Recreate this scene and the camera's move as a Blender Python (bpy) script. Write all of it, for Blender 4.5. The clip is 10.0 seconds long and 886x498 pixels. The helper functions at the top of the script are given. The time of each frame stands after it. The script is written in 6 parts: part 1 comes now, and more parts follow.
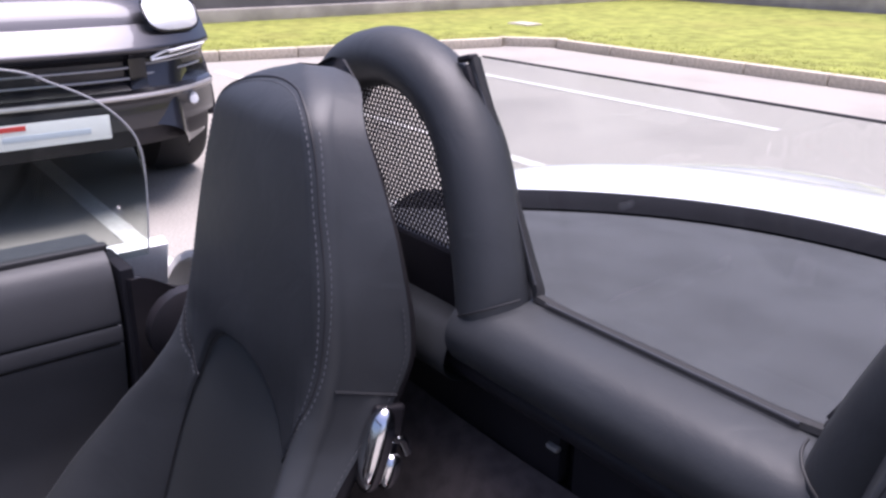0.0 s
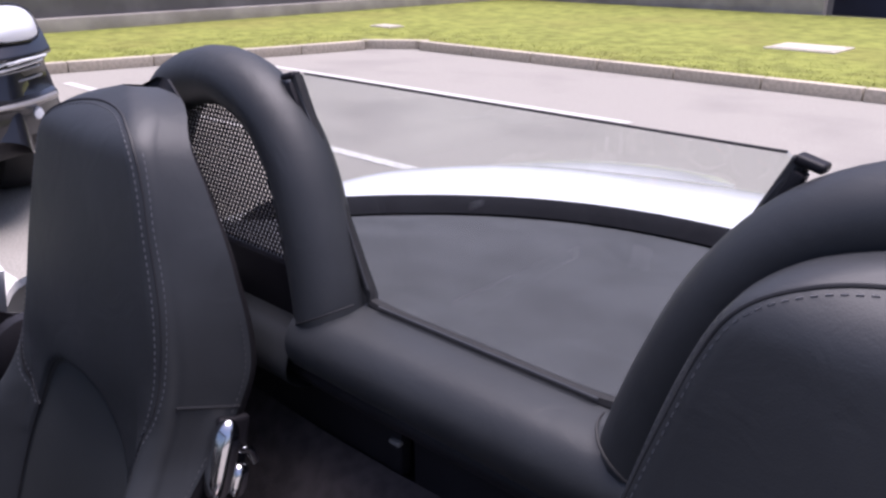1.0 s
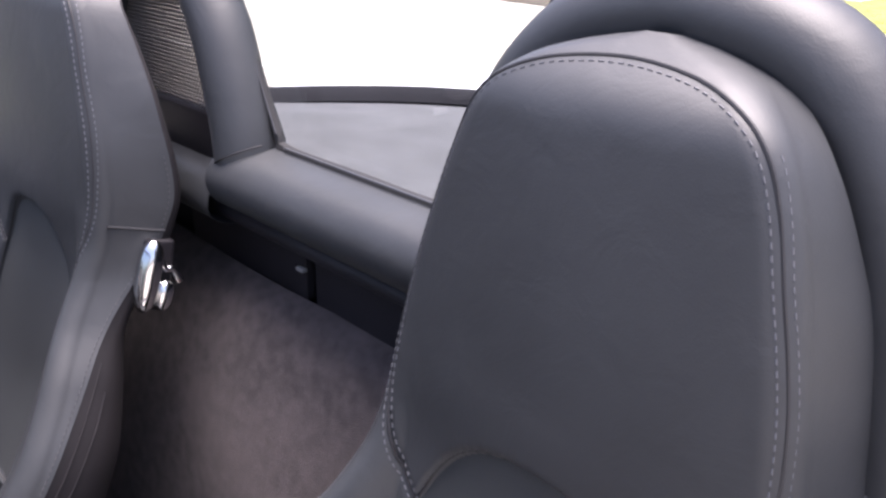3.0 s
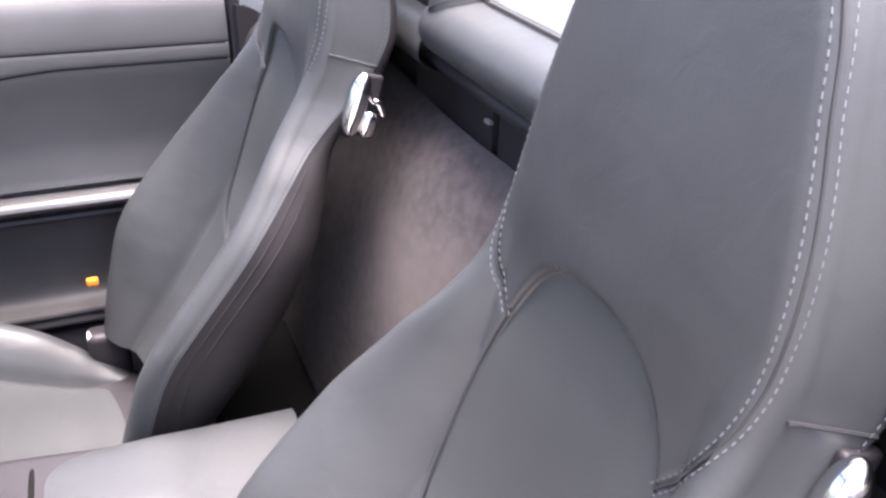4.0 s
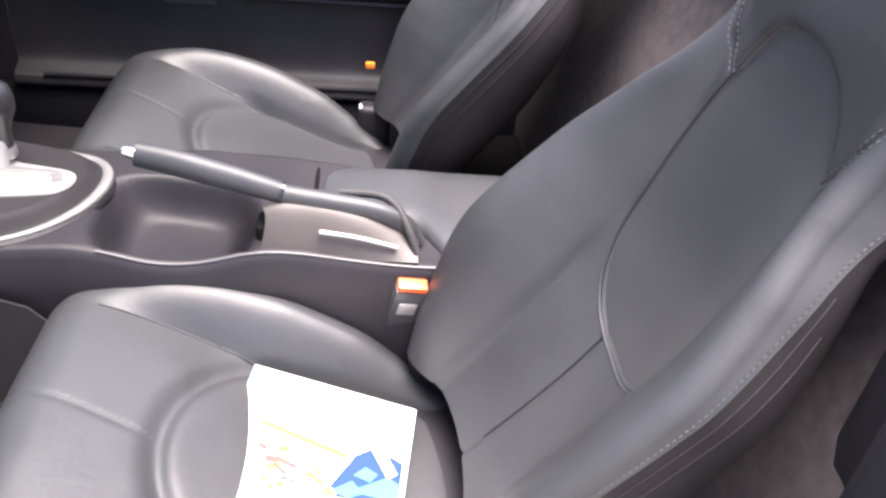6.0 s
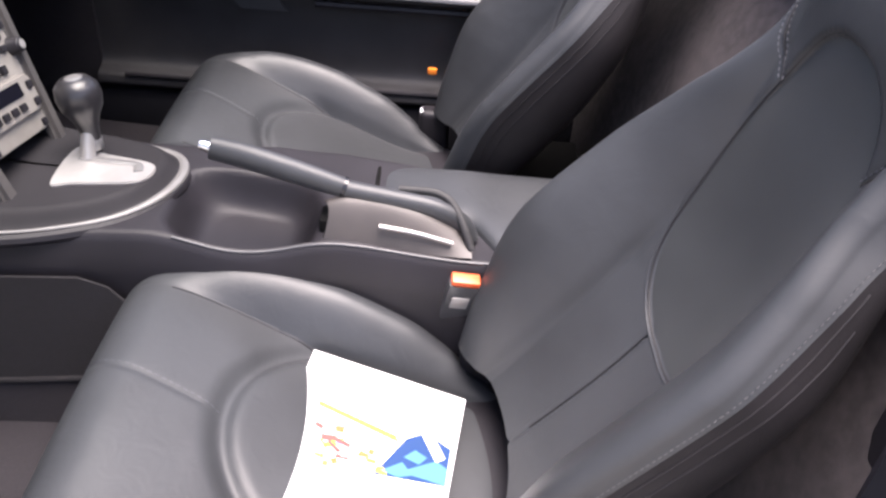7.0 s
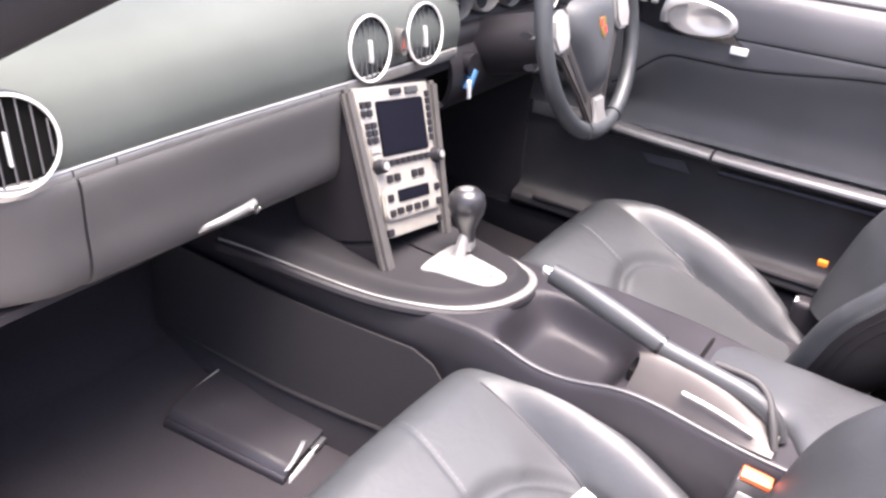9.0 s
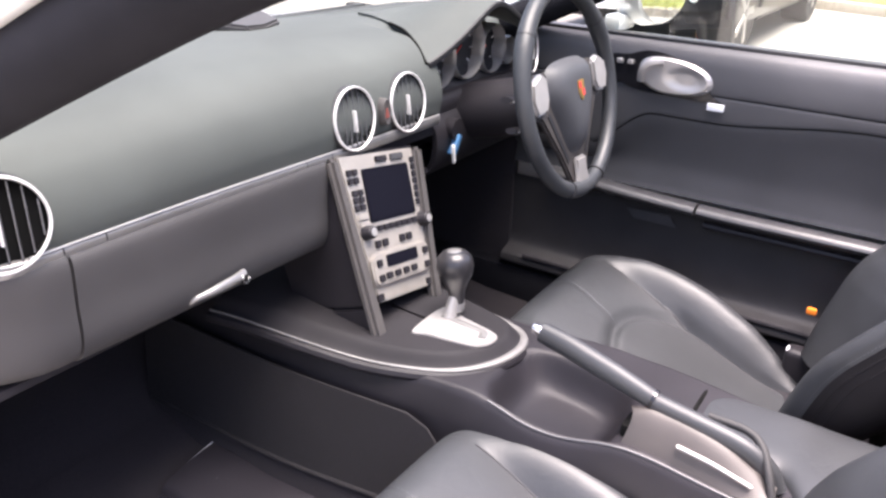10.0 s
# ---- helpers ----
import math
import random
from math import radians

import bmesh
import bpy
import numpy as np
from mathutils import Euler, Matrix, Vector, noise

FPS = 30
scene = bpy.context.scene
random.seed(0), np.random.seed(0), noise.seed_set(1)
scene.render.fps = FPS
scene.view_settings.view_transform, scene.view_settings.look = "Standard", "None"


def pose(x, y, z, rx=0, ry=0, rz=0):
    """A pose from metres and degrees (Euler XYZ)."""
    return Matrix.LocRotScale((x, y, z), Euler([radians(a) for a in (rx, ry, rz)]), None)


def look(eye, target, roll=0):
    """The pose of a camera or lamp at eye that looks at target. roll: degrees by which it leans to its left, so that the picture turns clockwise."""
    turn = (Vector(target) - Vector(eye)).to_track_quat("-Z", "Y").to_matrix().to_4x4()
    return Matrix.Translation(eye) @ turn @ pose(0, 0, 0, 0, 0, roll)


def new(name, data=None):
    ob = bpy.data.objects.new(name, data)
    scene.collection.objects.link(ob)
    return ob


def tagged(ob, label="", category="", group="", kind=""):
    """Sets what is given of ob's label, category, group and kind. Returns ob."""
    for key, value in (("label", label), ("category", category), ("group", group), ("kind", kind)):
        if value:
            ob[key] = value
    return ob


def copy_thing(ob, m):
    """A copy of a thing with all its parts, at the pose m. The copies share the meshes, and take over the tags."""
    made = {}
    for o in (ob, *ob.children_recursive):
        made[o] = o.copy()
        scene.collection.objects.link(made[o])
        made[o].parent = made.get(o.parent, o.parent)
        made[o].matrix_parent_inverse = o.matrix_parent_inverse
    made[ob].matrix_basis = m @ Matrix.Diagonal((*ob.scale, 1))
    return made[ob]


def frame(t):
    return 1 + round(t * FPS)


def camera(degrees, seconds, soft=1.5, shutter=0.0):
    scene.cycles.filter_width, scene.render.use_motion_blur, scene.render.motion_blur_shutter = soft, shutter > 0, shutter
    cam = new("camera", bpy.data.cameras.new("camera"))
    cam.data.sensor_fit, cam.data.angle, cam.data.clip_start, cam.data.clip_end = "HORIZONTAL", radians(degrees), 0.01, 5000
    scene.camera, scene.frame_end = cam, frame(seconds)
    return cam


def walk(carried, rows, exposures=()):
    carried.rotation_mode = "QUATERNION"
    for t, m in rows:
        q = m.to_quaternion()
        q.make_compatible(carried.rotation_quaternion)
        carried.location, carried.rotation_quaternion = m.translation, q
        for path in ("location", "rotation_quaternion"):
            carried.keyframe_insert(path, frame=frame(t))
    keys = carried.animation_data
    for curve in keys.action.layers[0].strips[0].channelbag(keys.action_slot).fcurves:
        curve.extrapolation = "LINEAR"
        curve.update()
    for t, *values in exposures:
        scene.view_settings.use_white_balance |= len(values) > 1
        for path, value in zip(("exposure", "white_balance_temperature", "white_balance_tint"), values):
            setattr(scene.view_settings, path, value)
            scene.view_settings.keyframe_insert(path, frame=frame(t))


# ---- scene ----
cam = camera(56.85, 10.0, 2.6)
PATH = [
    (0, look((-0.3398, 0.1133, 1.2767), (0.7720, -0.7457, 0.7511), 0.32)),
    (0.5, look((-0.3643, 0.0978, 1.2917), (0.6413, -0.8801, 0.7603), 0.09)),
    (1, look((-0.3918, 0.1025, 1.2936), (0.5720, -0.9213, 0.7713), -0.03)),
    (1.5, look((-0.4064, 0.1060, 1.2848), (0.5371, -0.9265, 0.7427), -0.20)),
    (2, look((-0.4441, 0.1129, 1.2767), (0.4759, -0.9329, 0.7198), -0.66)),
    (3.3, look((-0.6359, 0.1137, 1.2310), (0.3897, -0.7585, 0.5697), 2.16)),
    (3.5, look((-0.6630, 0.0777, 1.2396), (0.4602, -0.6261, 0.5374), 1.23)),
    (4, look((-0.7205, 0.0562, 1.1854), (0.4819, -0.4660, 0.4562), 2.14)),
    (4.5, look((-0.8022, 0.0832, 1.1787), (0.4158, -0.3359, 0.4100), 2.32)),
    (5, look((-0.8827, 0.1047, 1.1503), (0.3298, -0.2130, 0.3262), 4.79)),
    (5.5, look((-0.9346, 0.1264, 1.1378), (0.2720, -0.1023, 0.2766), 6.08)),
    (6, look((-0.9548, 0.1371, 1.1277), (0.2455, -0.0094, 0.2401), 6.05)),
    (6.2, look((-0.9654, 0.1446, 1.1299), (0.2321, 0.0376, 0.2330), 4.96)),
    (7.3, look((-1.0250, 0.1345, 1.1507), (0.2104, 0.1556, 0.3002), 5.37)),
    (7.5, look((-1.0392, 0.1328, 1.1600), (0.2268, 0.2085, 0.3591), 6.50)),
    (8, look((-1.0377, 0.0944, 1.1654), (0.2200, 0.3861, 0.4019), 6.07)),
    (8.5, look((-1.0154, 0.0421, 1.1609), (0.1647, 0.5792, 0.4066), 6.20)),
    (9, look((-1.0227, 0.0143, 1.1784), (0.1011, 0.7073, 0.4664), 4.41)),
    (9.5, look((-1.0294, -0.0007, 1.1876), (0.1285, 0.7263, 0.5706), 2.47)),
    (10, look((-1.0281, 0.0001, 1.1854), (0.1401, 0.7170, 0.5761), 2.28)),
]
EXPOSURES = [(0.0, 0.6, 5850, 27), (0.5, 0.3, 5850, 27), (1.0, 0.19, 5850, 27), (2.0, 0.38, 5900, 26), (3.3, 2.13, 6350, 22), (4.0, 2.94, 6480, 20), (4.5, 3.02, 6550, 20), (5.0, 2.84, 6550, 20),
             (5.5, 2.59, 6500, 20), (6.0, 2.26, 6450, 20), (7.5, 1.64, 6350, 21), (8.0, 2.13, 6450, 21), (8.5, 2.37, 6500, 21), (9.0, 2.69, 6500, 22), (9.5, 2.24, 6430, 22), (10.0, 2.11, 6400, 22)]
walk(cam, PATH, EXPOSURES)

# ---------------- world and sun
world = bpy.data.worlds.new("sky")
scene.world = world
world.use_nodes = True
wn = world.node_tree
wn.nodes.clear()
sky = wn.nodes.new("ShaderNodeTexSky")
sky.sky_type, sky.sun_disc = "NISHITA", False
SUN_EL, SUN_AZ = radians(81), radians(190)
sky.sun_elevation, sky.sun_rotation = SUN_EL, SUN_AZ
sky.dust_density, sky.air_density, sky.ozone_density = 5.0, 1.0, 0.6
bgn = wn.nodes.new("ShaderNodeBackground")
bgn.inputs[1].default_value = 0.15
won = wn.nodes.new("ShaderNodeOutputWorld")
wn.links.new(sky.outputs[0], bgn.inputs[0])
wn.links.new(bgn.outputs[0], won.inputs[0])
sun_data = bpy.data.lights.new("sun", "SUN")
sun_data.energy, sun_data.angle, sun_data.color = 4.4, radians(48), (1.0, 0.94, 0.86)
sun = new("sun", sun_data)
sun_dir = Vector((math.sin(SUN_AZ) * math.cos(SUN_EL), math.cos(SUN_AZ) * math.cos(SUN_EL), math.sin(SUN_EL)))
sun.rotation_euler = sun_dir.to_track_quat("Z", "Y").to_euler()


# ---------------- materials
def material(name, color, rough=0.5, metal=0.0, var=0.0, scale=8.0, bump=0.0, bscale=200.0, btype="noise",
             second=None, sscale=1.5, samount=0.0, spec=0.5, coat=0.0, objrand=0.0, sheen=0.0, rvar=0.0, crease=0.0):
    m = bpy.data.materials.new(name)
    m.use_nodes = True
    nt = m.node_tree
    b = nt.nodes["Principled BSDF"]
    b.inputs["Roughness"].default_value = rough
    b.inputs["Metallic"].default_value = metal
    b.inputs["Specular IOR Level"].default_value = spec
    b.inputs["Coat Weight"].default_value = coat
    b.inputs["Coat Roughness"].default_value = 0.04
    b.inputs["Sheen Weight"].default_value = sheen
    b.inputs["Sheen Roughness"].default_value = 0.6
    tc = nt.nodes.new("ShaderNodeTexCoord")
    coord = tc.outputs["Object"]
    col = None

    def mixed(a, bcol, fac):
        x = nt.nodes.new("ShaderNodeMix")
        x.data_type = "RGBA"
        for sock, v in ((x.inputs[6], a), (x.inputs[7], bcol)):
            if isinstance(v, tuple):
                sock.default_value = (*v[:3], 1)
            else:
                nt.links.new(v, sock)
        nt.links.new(fac, x.inputs[0])
        return x.outputs[2]

    def noise_fac(sc, detail=6.0, lo=0.35, hi=0.65):
        n = nt.nodes.new("ShaderNodeTexNoise")
        n.inputs["Scale"].default_value = sc
        n.inputs["Detail"].default_value = detail
        nt.links.new(coord, n.inputs["Vector"])
        r = nt.nodes.new("ShaderNodeMapRange")
        r.inputs[1].default_value, r.inputs[2].default_value = lo, hi
        nt.links.new(n.outputs["Fac"], r.inputs[0])
        return r.outputs[0]

    base = tuple(color)
    if var:
        lo = tuple(c * (1 - var) for c in base)
        hi = tuple(min(1, c * (1 + var)) for c in base)
        col = mixed(lo, hi, noise_fac(scale))
    if second:
        f = noise_fac(sscale, 4.0, 0.5, 0.72)
        mu = nt.nodes.new("ShaderNodeMath")
        mu.operation = "MULTIPLY"
        mu.inputs[1].default_value = samount
        nt.links.new(f, mu.inputs[0])
        col = mixed(col or base, second, mu.outputs[0])
    if objrand:
        oi = nt.nodes.new("ShaderNodeObjectInfo")
        mu = nt.nodes.new("ShaderNodeMath")
        mu.operation = "MULTIPLY"
        mu.inputs[1].default_value = objrand
        nt.links.new(oi.outputs["Random"], mu.inputs[0])
        col = mixed(col or base, tuple(c * 0.6 for c in base), mu.outputs[0])
    if col is None:
        b.inputs["Base Color"].default_value = (*base, 1)
    else:
        nt.links.new(col, b.inputs["Base Color"])
    if rvar:
        f = noise_fac(scale * 0.6)
        r = nt.nodes.new("ShaderNodeMapRange")
        r.inputs[3].default_value, r.inputs[4].default_value = rough - rvar, rough + rvar
        nt.links.new(f, r.inputs[0])
        nt.links.new(r.outputs[0], b.inputs["Roughness"])
    if bump:
        if btype == "noise":
            t = nt.nodes.new("ShaderNodeTexNoise")
            t.inputs["Detail"].default_value = 3.0
            out = t.outputs["Fac"]
        else:
            t = nt.nodes.new("ShaderNodeTexVoronoi")
            out = t.outputs["Distance"]
        t.inputs["Scale"].default_value = bscale
        nt.links.new(coord, t.inputs["Vector"])
        bp = nt.nodes.new("ShaderNodeBump")
        bp.inputs["Strength"].default_value = bump
        bp.inputs["Distance"].default_value = 0.002
        nt.links.new(out, bp.inputs["Height"])
        if crease:
            cn = nt.nodes.new("ShaderNodeTexNoise")
            cn.inputs["Scale"].default_value, cn.inputs["Detail"].default_value = 26.0, 5.0
            cn.inputs["Distortion"].default_value = 0.8
            nt.links.new(coord, cn.inputs["Vector"])
            cb = nt.nodes.new("ShaderNodeBump")
            cb.inputs["Strength"].default_value = crease
            cb.inputs["Distance"].default_value = 0.004
            nt.links.new(cn.outputs["Fac"], cb.inputs["Height"])
            nt.links.new(cb.outputs[0], bp.inputs["Normal"])
        nt.links.new(bp.outputs[0], b.inputs["Normal"])
    return m


def glass(name, tint, rough=0.0):
    m = bpy.data.materials.new(name)
    m.use_nodes = True
    nt = m.node_tree
    nt.nodes.clear()
    o = nt.nodes.new("ShaderNodeOutputMaterial")
    tr = nt.nodes.new("ShaderNodeBsdfTransparent")
    tr.inputs[0].default_value = (*tint, 1)
    gl = nt.nodes.new("ShaderNodeBsdfGlossy")
    gl.inputs["Roughness"].default_value = rough
    lw = nt.nodes.new("ShaderNodeLayerWeight")
    lw.inputs[0].default_value = 0.5
    pw = nt.nodes.new("ShaderNodeMath")
    pw.operation = "POWER"
    pw.inputs[1].default_value = 5.0
    nt.links.new(lw.outputs["Facing"], pw.inputs[0])
    fr = nt.nodes.new("ShaderNodeMath")
    fr.operation = "MULTIPLY_ADD"
    fr.inputs[1].default_value, fr.inputs[2].default_value = 0.9, 0.05
    nt.links.new(pw.outputs[0], fr.inputs[0])
    mx = nt.nodes.new("ShaderNodeMixShader")
    nt.links.new(fr.outputs[0], mx.inputs[0])
    nt.links.new(tr.outputs[0], mx.inputs[1])
    nt.links.new(gl.outputs[0], mx.inputs[2])
    nt.links.new(mx.outputs[0], o.inputs[0])
    return m


LEATHER = material("black_leather", (0.0295, 0.0316, 0.0345), 0.48, spec=0.45, crease=0.22, var=0.22, scale=5, bump=0.05, bscale=900, btype="voronoi", rvar=0.05)
SUEDE = material("seat_centre_cloth", (0.0215, 0.0245, 0.0260), 0.72, sheen=0.03, var=0.12, scale=9, bump=0.2, bscale=1100, btype="voronoi")
PIPING = material("seam_black", (0.012, 0.012, 0.014), 0.6)
THREAD = material("grey_thread", (0.095, 0.098, 0.108), 0.7)
SHELL = material("seat_shell_plastic", (0.0122, 0.0108, 0.0124), 0.6, spec=0.35, var=0.2, scale=12, bump=0.25, bscale=600)
PLASTIC = material("soft_black_plastic", (0.0150, 0.0136, 0.0165), 0.50, spec=0.28, var=0.15, scale=10, bump=0.12, bscale=1300, btype="voronoi")
DASH = material("dash_grained_plastic", (0.059, 0.066, 0.062), 0.74, spec=0.4, var=0.12, scale=4, bump=0.12, bscale=1300, btype="voronoi", rvar=0.05)
DASHLOW = material("lower_dash_plastic", (0.043, 0.041, 0.042), 0.66, var=0.12, scale=4, bump=0.12, bscale=1300, btype="voronoi")
THREAD2 = material("dark_thread", (0.065, 0.066, 0.070), 0.7)
DOORCARD = material("door_card_vinyl", (0.045, 0.046, 0.050), 0.55, var=0.15, scale=5, bump=0.12, bscale=1300, btype="voronoi")
DOORLOW = material("door_pocket_plastic", (0.027, 0.0255, 0.027), 0.6, var=0.15, scale=10, bump=0.12, bscale=1300, btype="voronoi")
GLOSSBLACK = material("gloss_black_plastic", (0.010, 0.010, 0.012), 0.22)
SATIN = material("satin_silver_paint", (0.43, 0.415, 0.40), 0.36, metal=0.55, var=0.06, scale=30, rvar=0.05)
FASCIA = material("fascia_silver_grey", (0.34, 0.315, 0.285), 0.40, metal=0.4, var=0.06, scale=40)
CHROME = material("polished_chrome", (0.72, 0.72, 0.73), 0.14, metal=1.0)
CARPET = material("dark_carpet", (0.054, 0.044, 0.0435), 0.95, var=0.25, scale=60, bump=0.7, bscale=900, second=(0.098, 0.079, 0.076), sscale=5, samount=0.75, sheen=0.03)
# darker copy of the footwell carpet: the tunnel side's shade is in the colour
SHADECARPET = material("shaded_side_carpet", (0.0105, 0.0090, 0.0108), 0.95, var=0.2, scale=200, bump=0.8, bscale=900, second=(0.0085, 0.0072, 0.0087), sscale=5, samount=0.6)
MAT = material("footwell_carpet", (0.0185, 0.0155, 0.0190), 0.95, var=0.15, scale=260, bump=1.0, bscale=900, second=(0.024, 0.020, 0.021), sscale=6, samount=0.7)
WALLET = material("smooth_black_hide", (0.022, 0.020, 0.024), 0.34, var=0.06, scale=12, bump=0.15, bscale=300, rvar=0.03)
FABRIC = material("roof_fabric", (0.070, 0.072, 0.077), 0.9, var=0.12, scale=14, bump=0.5, bscale=1400, second=(0.10, 0.102, 0.107), sscale=4, samount=0.5)
PILLAR = material("matt_black_trim", (0.010, 0.010, 0.013), 0.85, var=0.1, scale=20, spec=0.15)
RUBBER = material("black_rubber", (0.016, 0.016, 0.017), 0.7, bump=0.2, bscale=300)
SILVER = material("silver_car_paint", (0.82, 0.82, 0.81), 0.38, metal=0.10, coat=1.0, var=0.03, scale=200)
BLACKPAINT = material("black_metallic_car_paint", (0.055, 0.055, 0.062), 0.40, metal=1.0, coat=0.6)
ORANGE = material("buckle_red", (0.75, 0.12, 0.03), 0.4)
AMBER = material("amber_reflector", (0.85, 0.24, 0.03), 0.25)
PAPER = material("glossy_paper", (0.80, 0.80, 0.79), 0.55, spec=0.3)
BLUE = material("print_blue", (0.012, 0.040, 0.13), 0.6, spec=0.25)
SKYBLUE = material("print_pale_blue", (0.06, 0.17, 0.33), 0.6, spec=0.25)
YELLOW = material("print_yellow", (0.70, 0.55, 0.05), 0.6, spec=0.25)
RED = material("print_red", (0.65, 0.06, 0.05), 0.35)
GREYINK = material("print_grey", (0.35, 0.35, 0.36), 0.4)
BRASS = material("crest_gold", (0.55, 0.38, 0.12), 0.35, metal=0.9)
GLASS = glass("clear_glass", (0.86, 0.90, 0.88))
SCREENGLASS = glass("windscreen_glass", (0.70, 0.73, 0.71))
TINTED = glass("deflector_glass", (0.90, 0.92, 0.92))
SCREEN = material("dark_screen", (0.006, 0.006, 0.010), 0.35, spec=0.06)
ASPHALT = material("pale_worn_asphalt", (0.296, 0.280, 0.246), 0.92, var=0.20, scale=90, bump=0.6, bscale=120, second=(0.228, 0.214, 0.192), sscale=0.8, samount=0.85)
WHITELINE = material("worn_white_paint", (0.54, 0.53, 0.49), 0.8, var=0.15, scale=40, second=(0.40, 0.38, 0.35), sscale=14, samount=0.5)
KERBSTONE = material("concrete_kerb", (0.50, 0.44, 0.35), 0.9, var=0.15, scale=30, bump=0.4, bscale=150, objrand=0.35, second=(0.3, 0.27, 0.22), sscale=3, samount=0.5)
GRASS = material("lawn_green", (0.215, 0.235, 0.055), 0.9, var=0.25, scale=5, second=(0.22, 0.20, 0.06), sscale=0.5, samount=0.5, bump=0.3, bscale=40, spec=0.2)
SLAB = material("concrete_cover", (0.50, 0.46, 0.38), 0.9, var=0.12, scale=20)
WALLGREY = material("grey_wall_render", (0.17, 0.165, 0.165), 0.9, var=0.2, scale=1.5, bump=0.3, bscale=20)
PLINTH = material("pale_plinth", (0.36, 0.33, 0.30), 0.9, var=0.2, scale=2)
NAVY = material("navy_cladding", (0.022, 0.030, 0.060), 0.5, var=0.2, scale=1.0)
TRIMGREY = material("grey_metal_trim", (0.23, 0.225, 0.22), 0.36, metal=0.5, var=0.08, scale=30)
DECK = material("matt_deck_plastic", (0.015, 0.0138, 0.0158), 0.68, spec=0.22, var=0.15, scale=10, bump=0.12, bscale=1300, btype="voronoi")
DECKTRIM = material("satin_grey_trim", (0.17, 0.165, 0.16), 0.48, metal=0.35, var=0.08, scale=30)
TRIMDARK = material("dark_moulded_edge", (0.045, 0.045, 0.05), 0.42, var=0.1, scale=30)
# near-black for gaps, wells and below the seat: their shade put into the colour
GAPSHADE = material("gap_shade_black", (0.006, 0.006, 0.006), 0.95, spec=0.05, var=0.1, scale=30)
BARGREY = material("pale_grey_print", (0.55, 0.60, 0.66), 0.5)
STACKSIDE = material("grey_stack_plastic", (0.060, 0.055, 0.053), 0.55, var=0.1, scale=20, bump=0.1, bscale=1300, btype="voronoi")
RINGSILVER = material("bright_ring_silver", (0.72, 0.71, 0.70), 0.32, metal=0.25)
VENTSLAT = material("vent_slat_grey", (0.085, 0.085, 0.092), 0.35, metal=0.1, var=0.1, scale=40)
KNOBDARK = material("dark_satin_plastic", (0.020, 0.019, 0.021), 0.30, var=0.1, scale=30)
KNOB = material("grey_satin_plastic", (0.045, 0.045, 0.048), 0.36, var=0.1, scale=30)
LAMP = material("lamp_lens", (0.80, 0.82, 0.84), 0.1, coat=1.0)
BRONZE = material("bronze_grey_plastic", (0.050, 0.044, 0.041), 0.5, metal=0.1, var=0.1, scale=20)
HAZARD = material("dull_red_plastic", (0.20, 0.055, 0.045), 0.5)
PLATE = material("plate_white", (0.85, 0.85, 0.82), 0.4)
MIRROR = material("mirror_silver", (0.9, 0.9, 0.9), 0.02, metal=1.0)


# ---------------- mesh helpers
def finish(bm, name, mat, smooth=True, sharp=38):
    me = bpy.data.meshes.new(name)
    bm.normal_update()
    bm.to_mesh(me)
    bm.free()
    me.materials.append(mat)
    if smooth:
        me.polygons.foreach_set("use_smooth", [True] * len(me.polygons))
        me.set_sharp_from_angle(angle=radians(sharp))
    return me


def part(name, bm, mat, parent=None, label="", sharp=38):
    ob = new(name, finish(bm, name, mat, True, sharp))
    if parent is not None:
        ob.parent = parent
        ob.matrix_parent_inverse = Matrix.Translation(-Vector(parent.location)) if parent.parent is None else Matrix.Identity(4)
        if parent.parent is not None:
            ob.matrix_parent_inverse = Matrix.Translation(-Vector(parent.parent.location)) if parent.type == "EMPTY" else Matrix.Identity(4)
    if label:
        tagged(ob, label)
    return ob


def sub(name, bm, mat, parent, label="", sharp=38):
    """A piece of a part: the part stands untransformed under its thing."""
    ob = new(name, finish(bm, name, mat, True, sharp))
    ob.parent = parent
    if label:
        tagged(ob, label)
    return ob


def thing(name, label, category, at=(0, 0, 0), group="", kind=""):
    e = new(name)
    e.empty_display_size = 0.05
    e.location = at
    return tagged(e, label, category, group, kind)


def sheet(fn, nu, nv, close_u=False, close_v=False, thick=0.0):
    bm = bmesh.new()
    cu, cv = (nu if close_u else nu + 1), (nv if close_v else nv + 1)
    g = [[bm.verts.new(fn(i / nu, j / nv)) for i in range(cu)] for j in range(cv)]
    for j in range(nv):
        for i in range(nu):
            a, b2 = g[j], g[(j + 1) % cv]
            bm.faces.new((a[i], a[(i + 1) % cu], b2[(i + 1) % cu], b2[i]))
    if thick:
        solid(bm, thick)
    return bm


def solid(bm, thick):
    bm.normal_update()
    bmesh.ops.solidify(bm, geom=bm.faces[:], thickness=thick)


def box(x0, x1, y0, y1, z0, z1, bev=0.004, seg=2):
    bm = bmesh.new()
    bmesh.ops.create_cube(bm, size=1)
    for v in bm.verts:
        v.co = Vector(((x0 + x1) / 2 + v.co.x * (x1 - x0), (y0 + y1) / 2 + v.co.y * (y1 - y0), (z0 + z1) / 2 + v.co.z * (z1 - z0)))
    if bev:
        bmesh.ops.bevel(bm, geom=bm.edges[:], offset=bev, segments=seg, affect="EDGES", profile=0.6)
    return bm


def moved(bm, m):
    bmesh.ops.transform(bm, matrix=m, verts=bm.verts[:])
    return bm


